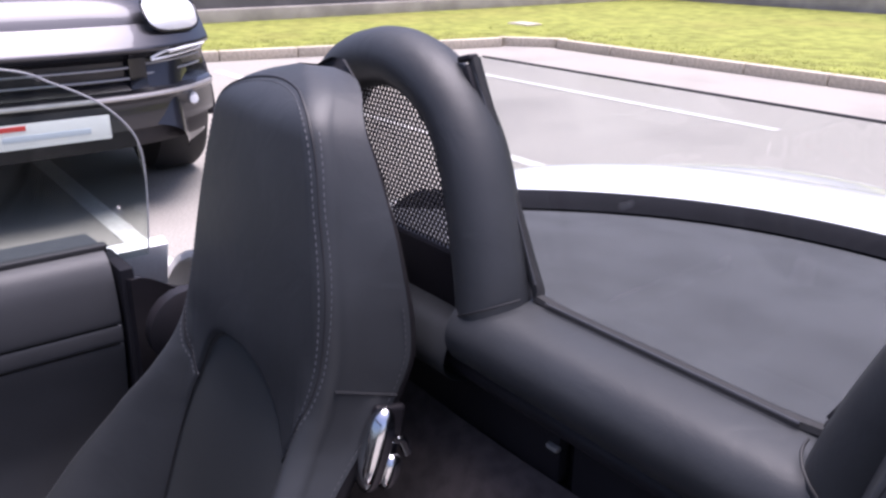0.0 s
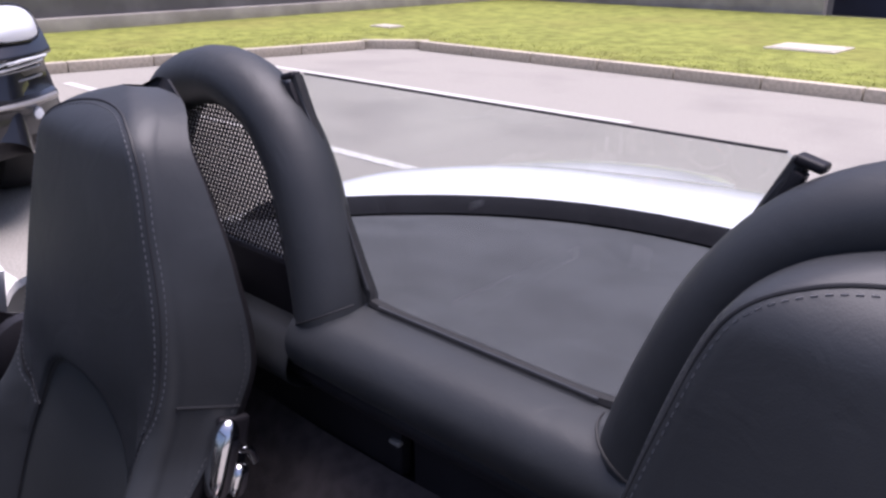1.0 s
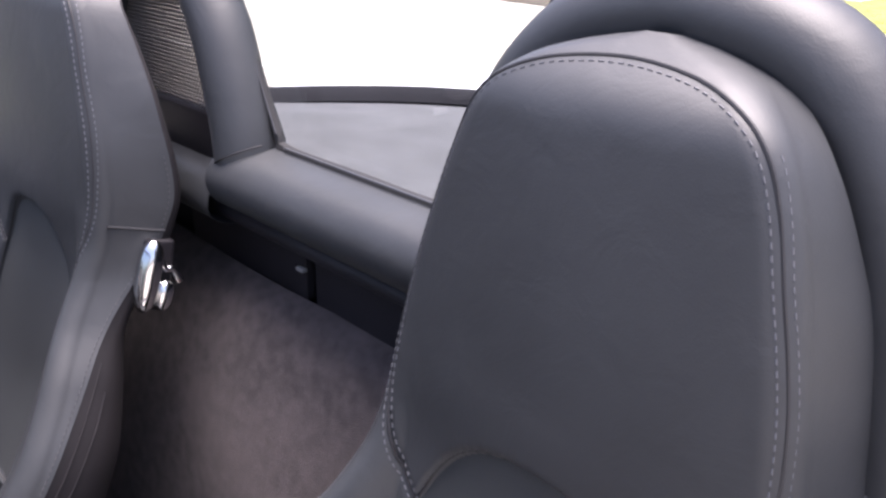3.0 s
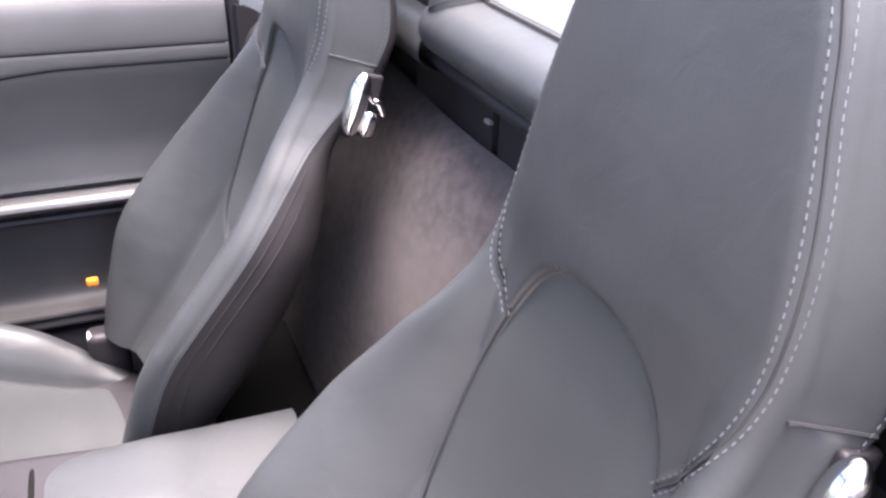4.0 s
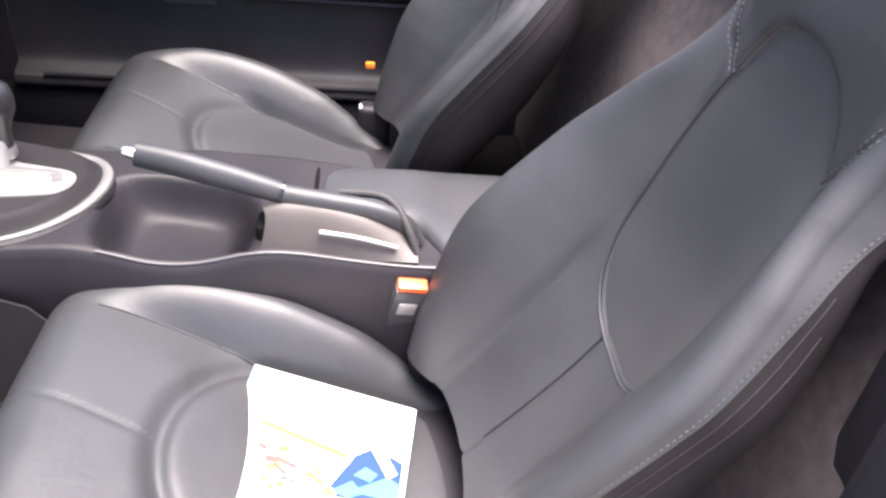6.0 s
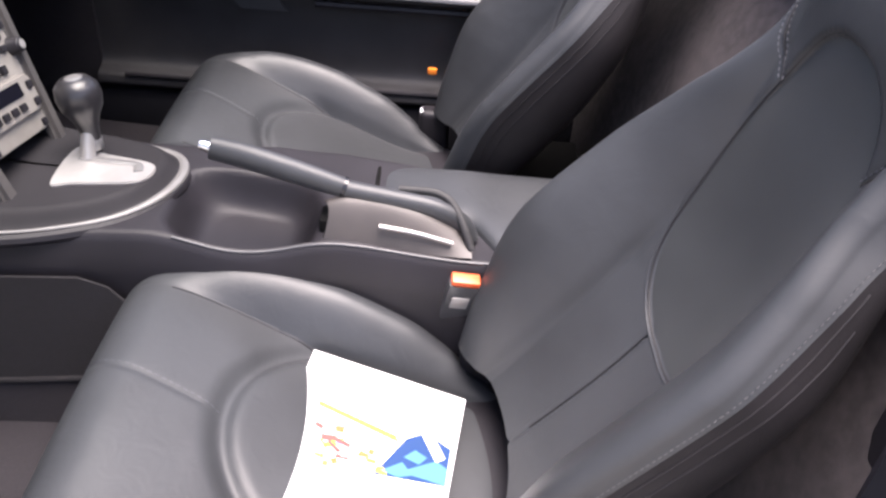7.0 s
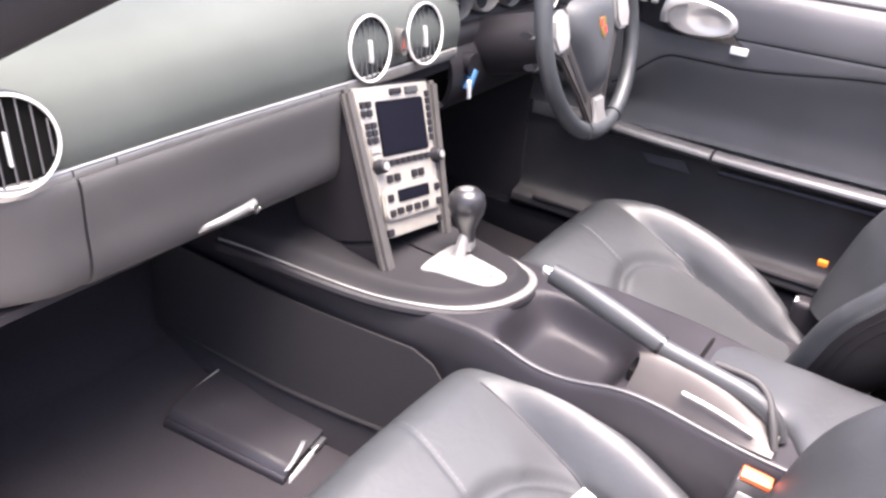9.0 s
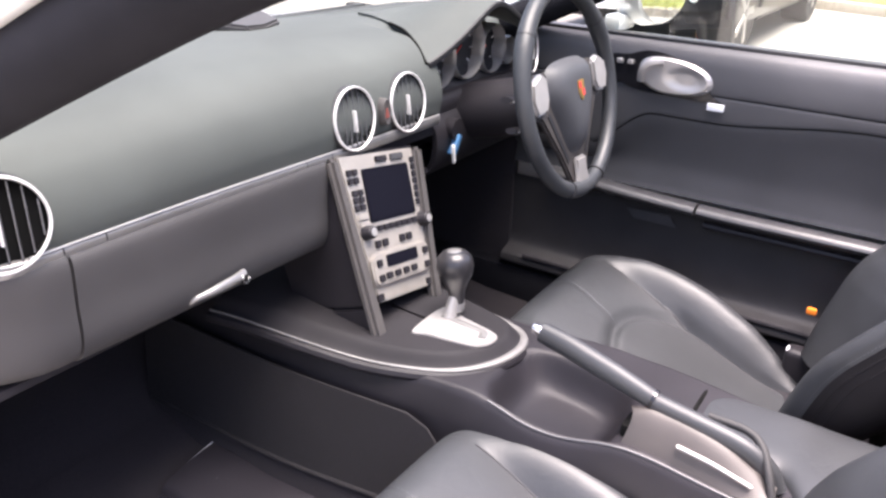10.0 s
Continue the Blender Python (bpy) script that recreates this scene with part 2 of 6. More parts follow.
def merged(*bms):
    out = bms[0]
    for b in bms[1:]:
        me = bpy.data.meshes.new("tmp")
        b.to_mesh(me)
        b.free()
        out.from_mesh(me)
        bpy.data.meshes.remove(me)
    return out


def smooth_path(pts, n=8, closed=False):
    P = [Vector(p) for p in pts]
    out = []
    k = len(P)
    for i in range(k if closed else k - 1):
        p0 = P[i - 1] if (i or closed) else P[0] * 2 - P[1]
        p1, p2 = P[i], P[(i + 1) % k]
        p3 = P[(i + 2) % k] if (i + 2 < k or closed) else P[-1] * 2 - P[-2]
        for j in range(n):
            t = j / n
            out.append(0.5 * (2 * p1 + (p2 - p0) * t + (2 * p0 - 5 * p1 + 4 * p2 - p3) * t * t + (3 * p1 - p0 - 3 * p2 + p3) * t ** 3))
    if not closed:
        out.append(P[-1].copy())
    return out


def tube(path, r, seg=12, closed=False, up=(0, 0, 1), ry=None, caps=True):
    """A tube along a path; r and ry are its half sizes across and along up, numbers or functions of 0..1."""
    bm = bmesh.new()
    n = len(path)
    rings = []
    for i, p in enumerate(path):
        a = path[(i - 1) % n] if (i or closed) else path[0]
        b = path[(i + 1) % n] if (i + 1 < n or closed) else path[-1]
        d = (Vector(b) - Vector(a)).normalized()
        s = d.cross(Vector(up))
        s = s.normalized() if s.length > 1e-4 else d.orthogonal().normalized()
        u = s.cross(d).normalized()
        t = i / max(1, n - 1)
        rx = r(t) if callable(r) else r
        rz = (ry(t) if callable(ry) else ry) if ry is not None else rx
        rings.append([bm.verts.new(Vector(p) + s * math.cos(q) * rx + u * math.sin(q) * rz) for q in (2 * math.pi * k / seg for k in range(seg))])
    for i in range(n if closed else n - 1):
        a, b = rings[i], rings[(i + 1) % n]
        for k in range(seg):
            bm.faces.new((a[k], a[(k + 1) % seg], b[(k + 1) % seg], b[k]))
    if caps and not closed:
        bm.faces.new(rings[0][::-1])
        bm.faces.new(rings[-1])
    bmesh.ops.recalc_face_normals(bm, faces=bm.faces[:])
    return bm


def lathe(profile, seg=32, m=None, caps=True):
    """Turn (radius, height) pairs round z; caps closes the ends."""
    bm = bmesh.new()
    rings = [[bm.verts.new((r * math.cos(2 * math.pi * k / seg), r * math.sin(2 * math.pi * k / seg), h)) for k in range(seg)] for r, h in profile]
    for a, b in zip(rings, rings[1:]):
        for k in range(seg):
            bm.faces.new((a[k], a[(k + 1) % seg], b[(k + 1) % seg], b[k]))
    if caps and profile[0][0] > 1e-6:
        bm.faces.new(rings[0][::-1])
    if caps and profile[-1][0] > 1e-6:
        bm.faces.new(rings[-1])
    bmesh.ops.remove_doubles(bm, verts=bm.verts[:], dist=1e-6)
    bmesh.ops.recalc_face_normals(bm, faces=bm.faces[:])
    if m is not None:
        moved(bm, m)
    return bm


def plate(outline, depth, m, bev=0.0015):
    """A flat plate: outline in its own x, y, depth along its z, laid by m."""
    bm = bmesh.new()
    f = bm.faces.new([bm.verts.new((x, y, 0)) for x, y in outline])
    r = bmesh.ops.extrude_face_region(bm, geom=[f])
    bmesh.ops.translate(bm, vec=(0, 0, depth), verts=[g for g in r["geom"] if isinstance(g, bmesh.types.BMVert)])
    if bev:
        bmesh.ops.bevel(bm, geom=bm.edges[:], offset=bev, segments=2, affect="EDGES")
    bmesh.ops.recalc_face_normals(bm, faces=bm.faces[:])
    return moved(bm, m)


def rounded(w, h, r, n=5):
    out = []
    for cx, cy, a0 in ((w - r, h - r, 0), (-w + r, h - r, 90), (-w + r, -h + r, 180), (w - r, -h + r, 270)):
        for k in range(n + 1):
            a = radians(a0 + 90 * k / n)
            out.append((cx + r * math.cos(a), cy + r * math.sin(a)))
    return out


def profile_sheet(prof, x0, x1, nx=24, shape=None, thick=0.0, smooth_n=6):
    """A section of (y, z) points swept along x; shape(x, y, z) may bend it."""
    P = smooth_path([(0, y, z) for y, z in prof], smooth_n)

    def fn(u, v):
        p = P[min(len(P) - 1, int(round(v * (len(P) - 1))))]
        x = x0 + (x1 - x0) * u
        return shape(x, p.y, p.z) if shape else (x, p.y, p.z)
    return sheet(fn, nx, len(P) - 1, thick=thick)


def lerp_table(tab, s):
    """A smooth curve through (s, value) pairs."""
    if s <= tab[0][0]:
        return tab[0][1]
    if s >= tab[-1][0]:
        return tab[-1][1]
    n = len(tab)
    for i in range(n - 1):
        (a, va), (b, vb) = tab[i], tab[i + 1]
        if s <= b:
            h = b - a
            d = (vb - va) / h
            d0 = (va - tab[i - 1][1]) / (a - tab[i - 1][0]) if i else d
            d1 = (tab[i + 2][1] - vb) / (tab[i + 2][0] - b) if i + 2 < n else d
            ma = 0.0 if d0 * d <= 0 else 2 * d0 * d / (d0 + d)
            mb = 0.0 if d1 * d <= 0 else 2 * d1 * d / (d1 + d)
            t = (s - a) / h
            return (2 * t ** 3 - 3 * t * t + 1) * va + (t ** 3 - 2 * t * t + t) * h * ma + (3 * t * t - 2 * t ** 3) * vb + (t ** 3 - t * t) * h * mb
    return tab[-1][1]


def step(x, a, b):
    t = min(1.0, max(0.0, (x - a) / (b - a)))
    return t * t * (3 - 2 * t)


def stitches(path, length=0.006, gap=0.005, r=0.0009):
    """Short threads along a path."""
    bm = bmesh.new()
    dist = [0.0]
    for a, b in zip(path, path[1:]):
        dist.append(dist[-1] + (Vector(b) - Vector(a)).length)

    def at(d):
        for i in range(len(path) - 1):
            if d <= dist[i + 1]:
                t = (d - dist[i]) / max(1e-9, dist[i + 1] - dist[i])
                return Vector(path[i]).lerp(Vector(path[i + 1]), t)
        return Vector(path[-1])
    d = 0.0
    while d + length < dist[-1]:
        a, b = at(d), at(d + length)
        w = (b - a).normalized()
        s = w.orthogonal().normalized() * r
        u = w.cross(s).normalized() * r
        ring = [[bm.verts.new(p + q) for q in (s, u, -s, -u)] for p in (a, (a + b) / 2 + w * 0, b)]
        for r0, r1 in zip(ring, ring[1:]):
            for k in range(4):
                bm.faces.new((r0[k], r0[(k + 1) % 4], r1[(k + 1) % 4], r1[k]))
        d += length + gap
    return bm


# ---------------- ground and surroundings
KERB_X, KERB_Y = 7.85, -7.72


def kerb_x(y):
    """Where the slanting kerb stands beside the parked cars."""
    return KERB_X + 0.22 * (y - KERB_Y)


def build_ground():
    bm = sheet(lambda u, v: ((u - 0.5) * 800, (v - 0.5) * 800, 0), 2, 2)
    tagged(new("ground", finish(bm, "ground", ASPHALT)), "pale worn asphalt of a sunlit car park", "ground", kind="structure")
    for y, x0, x1 in ((-0.92, 2.3, 7.2), (-3.33, 2.5, 8.0), (-5.45, 2.85, 8.4)):
        b = sheet(lambda u, v: (x0 + (x1 - x0) * u, y + 0.02 * math.sin(u * 9) * 0.2 + (v - 0.5) * 0.10, 0.004), 24, 1)
        tagged(new("bay_line", finish(b, "bay_line", WHITELINE)), "worn white painted parking bay line on asphalt", "road marking", "bay lines", "structure")
    # raised lawn beyond the kerbs
    ky = KERB_Y
    bm = bmesh.new()
    arc = [(kerb_x(ky + 0.5 * k / 6) - 0.5 * (1 - k / 6) ** 2, ky + 0.5 * (k / 6) ** 1.6) for k in range(7)]
    inner = [(-60, ky)] + arc + [(kerb_x(9), 9), (kerb_x(9), 60)]
    outer = [(-60, -15.3), (13.4, -15.3), (13.4, 60)]
    ring = [bm.verts.new((x, y, 0.105)) for x, y in inner] + [bm.verts.new((x, y, 0.13)) for x, y in reversed(outer)]
    bm.faces.new(ring)
    bmesh.ops.triangulate(bm, faces=bm.faces[:])
    bmesh.ops.recalc_face_normals(bm, faces=bm.faces[:])
    tagged(new("lawn", finish(bm, "lawn", GRASS)), "mown green lawn behind a concrete kerb", "grass", kind="structure")
    # blades of grass near the kerb edge and beyond, one mesh
    rnd = random.Random(4)
    verts, faces = [], []
    for _ in range(70000):
        if rnd.random() < 0.7:
            x, y = rnd.uniform(-4, 11.5), -7.86 - 7.2 * rnd.random() ** 1.4
        else:
            y = rnd.uniform(-7.5, 3)
            x = kerb_x(y) + 0.15 + 2.2 * rnd.random()
        a, h, w = rnd.uniform(0, 6.28), rnd.uniform(0.005, 0.014), rnd.uniform(0.005, 0.011)
        dx, dy = math.cos(a) * w, math.sin(a) * w
        k = len(verts)
        verts += [(x - dx, y - dy, 0.105), (x + dx, y + dy, 0.105), (x + rnd.uniform(-.03, .03), y + rnd.uniform(-.03, .03), 0.105 + h)]
        faces.append((k, k + 1, k + 2))
    me = bpy.data.meshes.new("grass_blades")
    me.from_pydata(verts, [], faces)
    me.materials.append(GRASS)
    tagged(new("grass_blades", me), "short green grass blades on the lawn", "grass", kind="stuff")
    # manhole slabs in the lawn
    for name, x, y, sx, sy in (("manhole_cover", 3.34, -10.35, 0.42, 0.36), ("marker_slab", 2.20, -10.75, 0.14, 0.10), ("marker_slab", 9.18, -8.80, 0.22, 0.16)):
        t = thing(name, "pale concrete cover slab set in the lawn", "drain cover", (x, y, 0.1))
        part("frame", box(x - sx, x + sx, y - sy, y + sy, 0.10, 0.128, 0.008), SLAB, t)
        part("lid", box(x - sx * 0.86, x + sx * 0.86, y - sy * 0.82, y + sy * 0.82, 0.127, 0.136, 0.004), SLAB, t)
    # far walls and building
    WX = 11.95
    bm = merged(box(WX + 0.2, WX + 0.5, -15.6, 60, 0, 3.2, 0.02), box(5.0, WX + 0.5, -15.9, -15.6, 0, 3.2, 0.02))
    tagged(new("wall_east", finish(bm, "wall_east", WALLGREY)), "plain grey rendered boundary wall", "wall", kind="structure")
    bm = merged(box(WX, WX + 0.2, -15.42, 60, 0, 0.31, 0.02), box(5.0, WX + 0.2, -15.6, -15.42, 0, 0.42, 0.02))
    tagged(new("wall_plinth", finish(bm, "wall_plinth", PLINTH)), "pale concrete plinth along the boundary wall", "wall", kind="structure")
    t = thing("industrial_building", "dark navy clad building beyond the lawn", "building", (-10, -22, 0))
    part("wall", box(-40, 9.5, -40, -17.2, 0, 6, 0.05), NAVY, t)
    for k in range(60):
        x = 9.2 - k * 0.8
        part("cladding_rib", box(x - 0.05, x + 0.05, -17.2, -17.14, 0.3, 5.9, 0.01, 1), NAVY, t)
    part("roof", box(-40.3, 9.8, -40, -16.9, 6, 6.3, 0.05), PLINTH, t)


def build_kerbs():
    kx, ky = KERB_X, KERB_Y
    base = thing("kerb", "row of pale concrete kerb stones edging the lawn", "kerb", (kx, ky, 0), kind="structure")
    me = finish(box(-0.4525, 0.4525, -0.0625, 0.0625, -0.02, 0.115, 0.014, 2), "kerb_stone", KERBSTONE)
    spots = [(kx - 0.5 - 0.4575 - k * 0.915, ky, 0) for k in range(14)]
    turn = math.degrees(math.atan2(1, 0.22))
    for k in range(14):
        d = 0.5 + 0.4575 + k * 0.915
        spots.append((kx + d * math.cos(radians(turn)), ky + d * math.sin(radians(turn)), turn))
    spots.append((kx - 0.14, ky + 0.14, turn / 2))
    for x, y, a in spots:
        o = new("kerb_stone", me)
        o.parent = base
        o.matrix_parent_inverse = Matrix.Translation((-kx, -ky, 0))
        o.matrix_basis = pose(x, y, 0, 0, 0, a)


build_ground()


# ---------------- parked SUV
def build_suv(fx, cy):
    """A black SUV that faces -x, its bumper at fx, its middle at cy."""
    t = thing("parked_suv", "glossy black parked SUV with a slatted front grille", "car", (fx + 2.3, cy, 0), "parked cars")
    o = Vector((fx, cy, 0))

    def at(x, y, z):
        return o + Vector((x, y, z))
    HW = 0.96
    roof = [(0.0, 0.45), (0.09, 0.78), (0.13, 0.90), (0.155, 0.935), (0.25, 1.02), (0.42, 1.07), (0.8, 1.11), (1.25, 1.14), (1.55, 1.30), (2.0, 1.58), (2.5, 1.68), (3.4, 1.68), (4.1, 1.60), (4.55, 1.25), (4.75, 1.0), (4.78, 0.5)]

    def body(u, v):
        # u along the length, v over the section from one sill to the other
        x = 4.78 * u
        top = lerp_table(roof, x)
        q = math.pi * v
        c, s = math.cos(q), math.sin(q)
        nose = 1 - 0.32 * (1 - step(x, 0, 0.75)) ** 2
        w = HW * nose * (1 - 0.06 * step(x, 3.8, 4.78))
        k = abs(c) ** 0.42 * (1 if c > 0 else -1)
        z = 0.30 + (top - 0.30) * abs(s) ** 0.55
        narrow = 1 - 0.22 * step(z, 0.98, 1.65)
        return at(x, -k * w * narrow, z)
    bm = sheet(body, 60, 40)
    bmesh.ops.recalc_face_normals(bm, faces=bm.faces[:])
    part("body", bm, BLACKPAINT, t)
    # front fascia: a shelf that slopes up to the bonnet, dark grille zone, bumper and valance
    GZ = [(0.30, -0.01), (0.38, -0.045), (0.48, -0.055), (0.555, -0.050), (0.575, -0.075), (0.600, -0.065), (0.610, -0.02), (0.63, 0.0), (0.775, 0.0), (0.785, -0.055), (0.80, -0.060), (0.815, -0.048), (0.86, -0.005), (0.905, 0.045)]

    def fascia(y, z, push=0.0):
        return at(0.42 * (abs(y) / HW) ** 3.2 + lerp_table(GZ, z) - push, y, z)

    def band(z0, z1, hw, push=0.0, n=10, y0=None, y1=None):
        a, b = (-hw, hw) if y0 is None else (y0, y1)
        return sheet(lambda u, v: fascia(a + (b - a) * u, z0 + (z1 - z0) * v, push), 44, n)
    part("upper_bumper", band(0.775, 0.905, 0.93, 0.0, 16), BLACKPAINT, t)
    part("bumper", band(0.43, 0.612, 0.925, 0.0, 16), BLACKPAINT, t)
    part("lower_valance", band(0.34, 0.43, 0.88, -0.02, 6), PLASTIC, t)
    part("chrome_lip", tube([fascia(y, 0.588, 0.004) for y in np.linspace(-0.9, 0.9, 50)], 0.011, 8), SATIN, t, "bright trim line along the bumper")
    part("grille_backing", band(0.605, 0.785, 0.92, -0.03, 4), GLOSSBLACK, t)
    for z in (0.662, 0.712):
        part("grille_slat", tube([fascia(y, z, -0.012) for y in np.linspace(-0.41, 0.41, 24)], 0.0055, 6), GREYINK, t)
    for s in (-1, 1):
        for z in (0.675, 0.722):
            part("grille_slat", tube([fascia(s * y, z + 0.02 * (y - 0.5), -0.012) for y in np.linspace(0.50, 0.86, 20)], 0.0055, 6), GREYINK, t)
        part("grille_pillar", sheet(lambda u, v: fascia(s * (0.41 + 0.09 * u), 0.61 + 0.17 * v, -0.012 + 0.01 * (2 * u - 1) ** 2), 8, 6), GLOSSBLACK, t)

        def running(u, v):
            lo = 0.742 + 0.022 * u
            hi = 0.744 + 0.046 * math.sin(math.pi / 2 * min(1, u * 1.6)) ** 0.8
            return fascia(s * (0.50 + 0.36 * u), lo + (hi - lo) * v, 0.030)
        rl = part("running_light", sheet(running, 20, 4), GLOSSBLACK, t, "slim dark-cased running light")
        for e in (0, 0.5, 1):
            sub("light_strip", tube([running(u, e) + Vector((-0.006, 0, 0)) for u in np.linspace(0.05 if e != 0.5 else 0.35, 0.97, 20)], 0.0065 if e != 0.5 else 0.004, 6), LAMP, rl)

        def lens(u, v):
            q = 2 * math.pi * u
            f = lambda w: math.copysign(abs(w) ** 0.62, w)
            y = s * (0.70 + 0.165 * f(math.cos(q)) * v)
            z = 0.945 + 0.080 * f(math.sin(q)) * v - 0.012 * math.cos(q) * v
            k = (z - 0.865) / 0.16
            return at(0.40 * (abs(y) / HW) ** 3.0 - 0.020 - 0.03 * (1 - v * v) + 0.13 * k * k, y, z)
        h = part("headlight", sheet(lens, 40, 10, close_u=True, thick=-0.02), LAMP, t, "large clear rounded headlight")
        sub("headlight_rim", tube([lens(k / 40, 1.03) for k in range(40)], 0.008, 6, closed=True, up=(1, 0, 0)), GLOSSBLACK, h)
        fl = lathe([(0.0, 0.022), (0.022, 0.018), (0.030, 0.0), (0.034, -0.01)], 20, pose(fx + 0.13, cy + s * 0.745, 0.520, 0, -90, 0))
        part("fog_light", fl, LAMP, t)
        for wx in (0.86, 3.82):
            yy = cy + s * 0.84
            w = part("wheel", lathe([(0.20, -0.14), (0.355, -0.15), (0.375, -0.10), (0.375, 0.09), (0.355, 0.12), (0.20, 0.11)], 40, pose(fx + wx, yy, 0.375, 90, 0, 0)), RUBBER, t)
            rim = lathe([(0.05, -0.03), (0.22, -0.02), (0.25, 0.0)], 30, pose(fx + wx, yy + s * 0.07, 0.375, 90, 0, 0))
            sub("rim", rim, PLASTIC, w).matrix_parent_inverse = Matrix.Identity(4)
            for k in range(5):
                a = 2 * math.pi * k / 5 + 0.3
                sp = box(-0.03, 0.03, -0.018, 0.018, 0.03, 0.25, 0.008)
                moved(sp, Matrix.Translation((fx + wx, yy + s * 0.105, 0.375)) @ Matrix.Rotation(a, 4, "Y"))
                sub("spoke", sp, SATIN, w)
            part("wheel_arch", tube([at(wx + 0.44 * math.cos(q), s * 0.945, 0.375 + 0.44 * math.sin(q)) for q in (math.pi * k / 20 for k in range(21))], 0.035, 8, up=(0, 1, 0)), PLASTIC, t)
        part("sill", box(fx + 1.35, fx + 3.4, cy + s * 0.9 - 0.05, cy + s * 0.9 + 0.05, 0.26, 0.40, 0.02), PLASTIC, t)

        def pane(u, v):
            x = 1.75 + 2.3 * u
            z = 1.10 + (0.36 - 0.10 * abs(u - 0.45)) * v
            return at(x + 0.25 * v * (1 - u), s * (HW * (1 - 0.22 * step(z, 0.98, 1.65)) * 0.985 - 0.03 * v), z)
        part("side_window", sheet(pane, 14, 4, thick=-0.006), GLOSSBLACK, t)

    def screen(u, v):
        y = (u - 0.5) * 1.36
        return at(1.30 + 0.62 * v + 0.10 * (2 * abs(u - 0.5)) ** 2, y * (1 - 0.10 * v), 1.165 + 0.39 * v)
    part("windscreen", sheet(screen, 16, 6, thick=0.006), GLOSSBLACK, t)
    pl = part("number_plate", box(fx - 0.085, fx - 0.07, cy - 0.26, cy + 0.26, 0.415, 0.525, 0.003), PLATE, t, "white number plate with plain bars")
    sub("plate_bar", box(fx - 0.089, fx - 0.084, cy - 0.17, cy + 0.20, 0.448, 0.474, 0.001), BARGREY, pl)
    sub("plate_bar", box(fx - 0.089, fx - 0.084, cy + 0.10, cy + 0.24, 0.497, 0.518, 0.001), RED, pl)
    return t


suv = build_suv(3.66, -0.70)
copy_thing(suv, Matrix.Translation((4.85 + 2.3, 2.45, 0)))


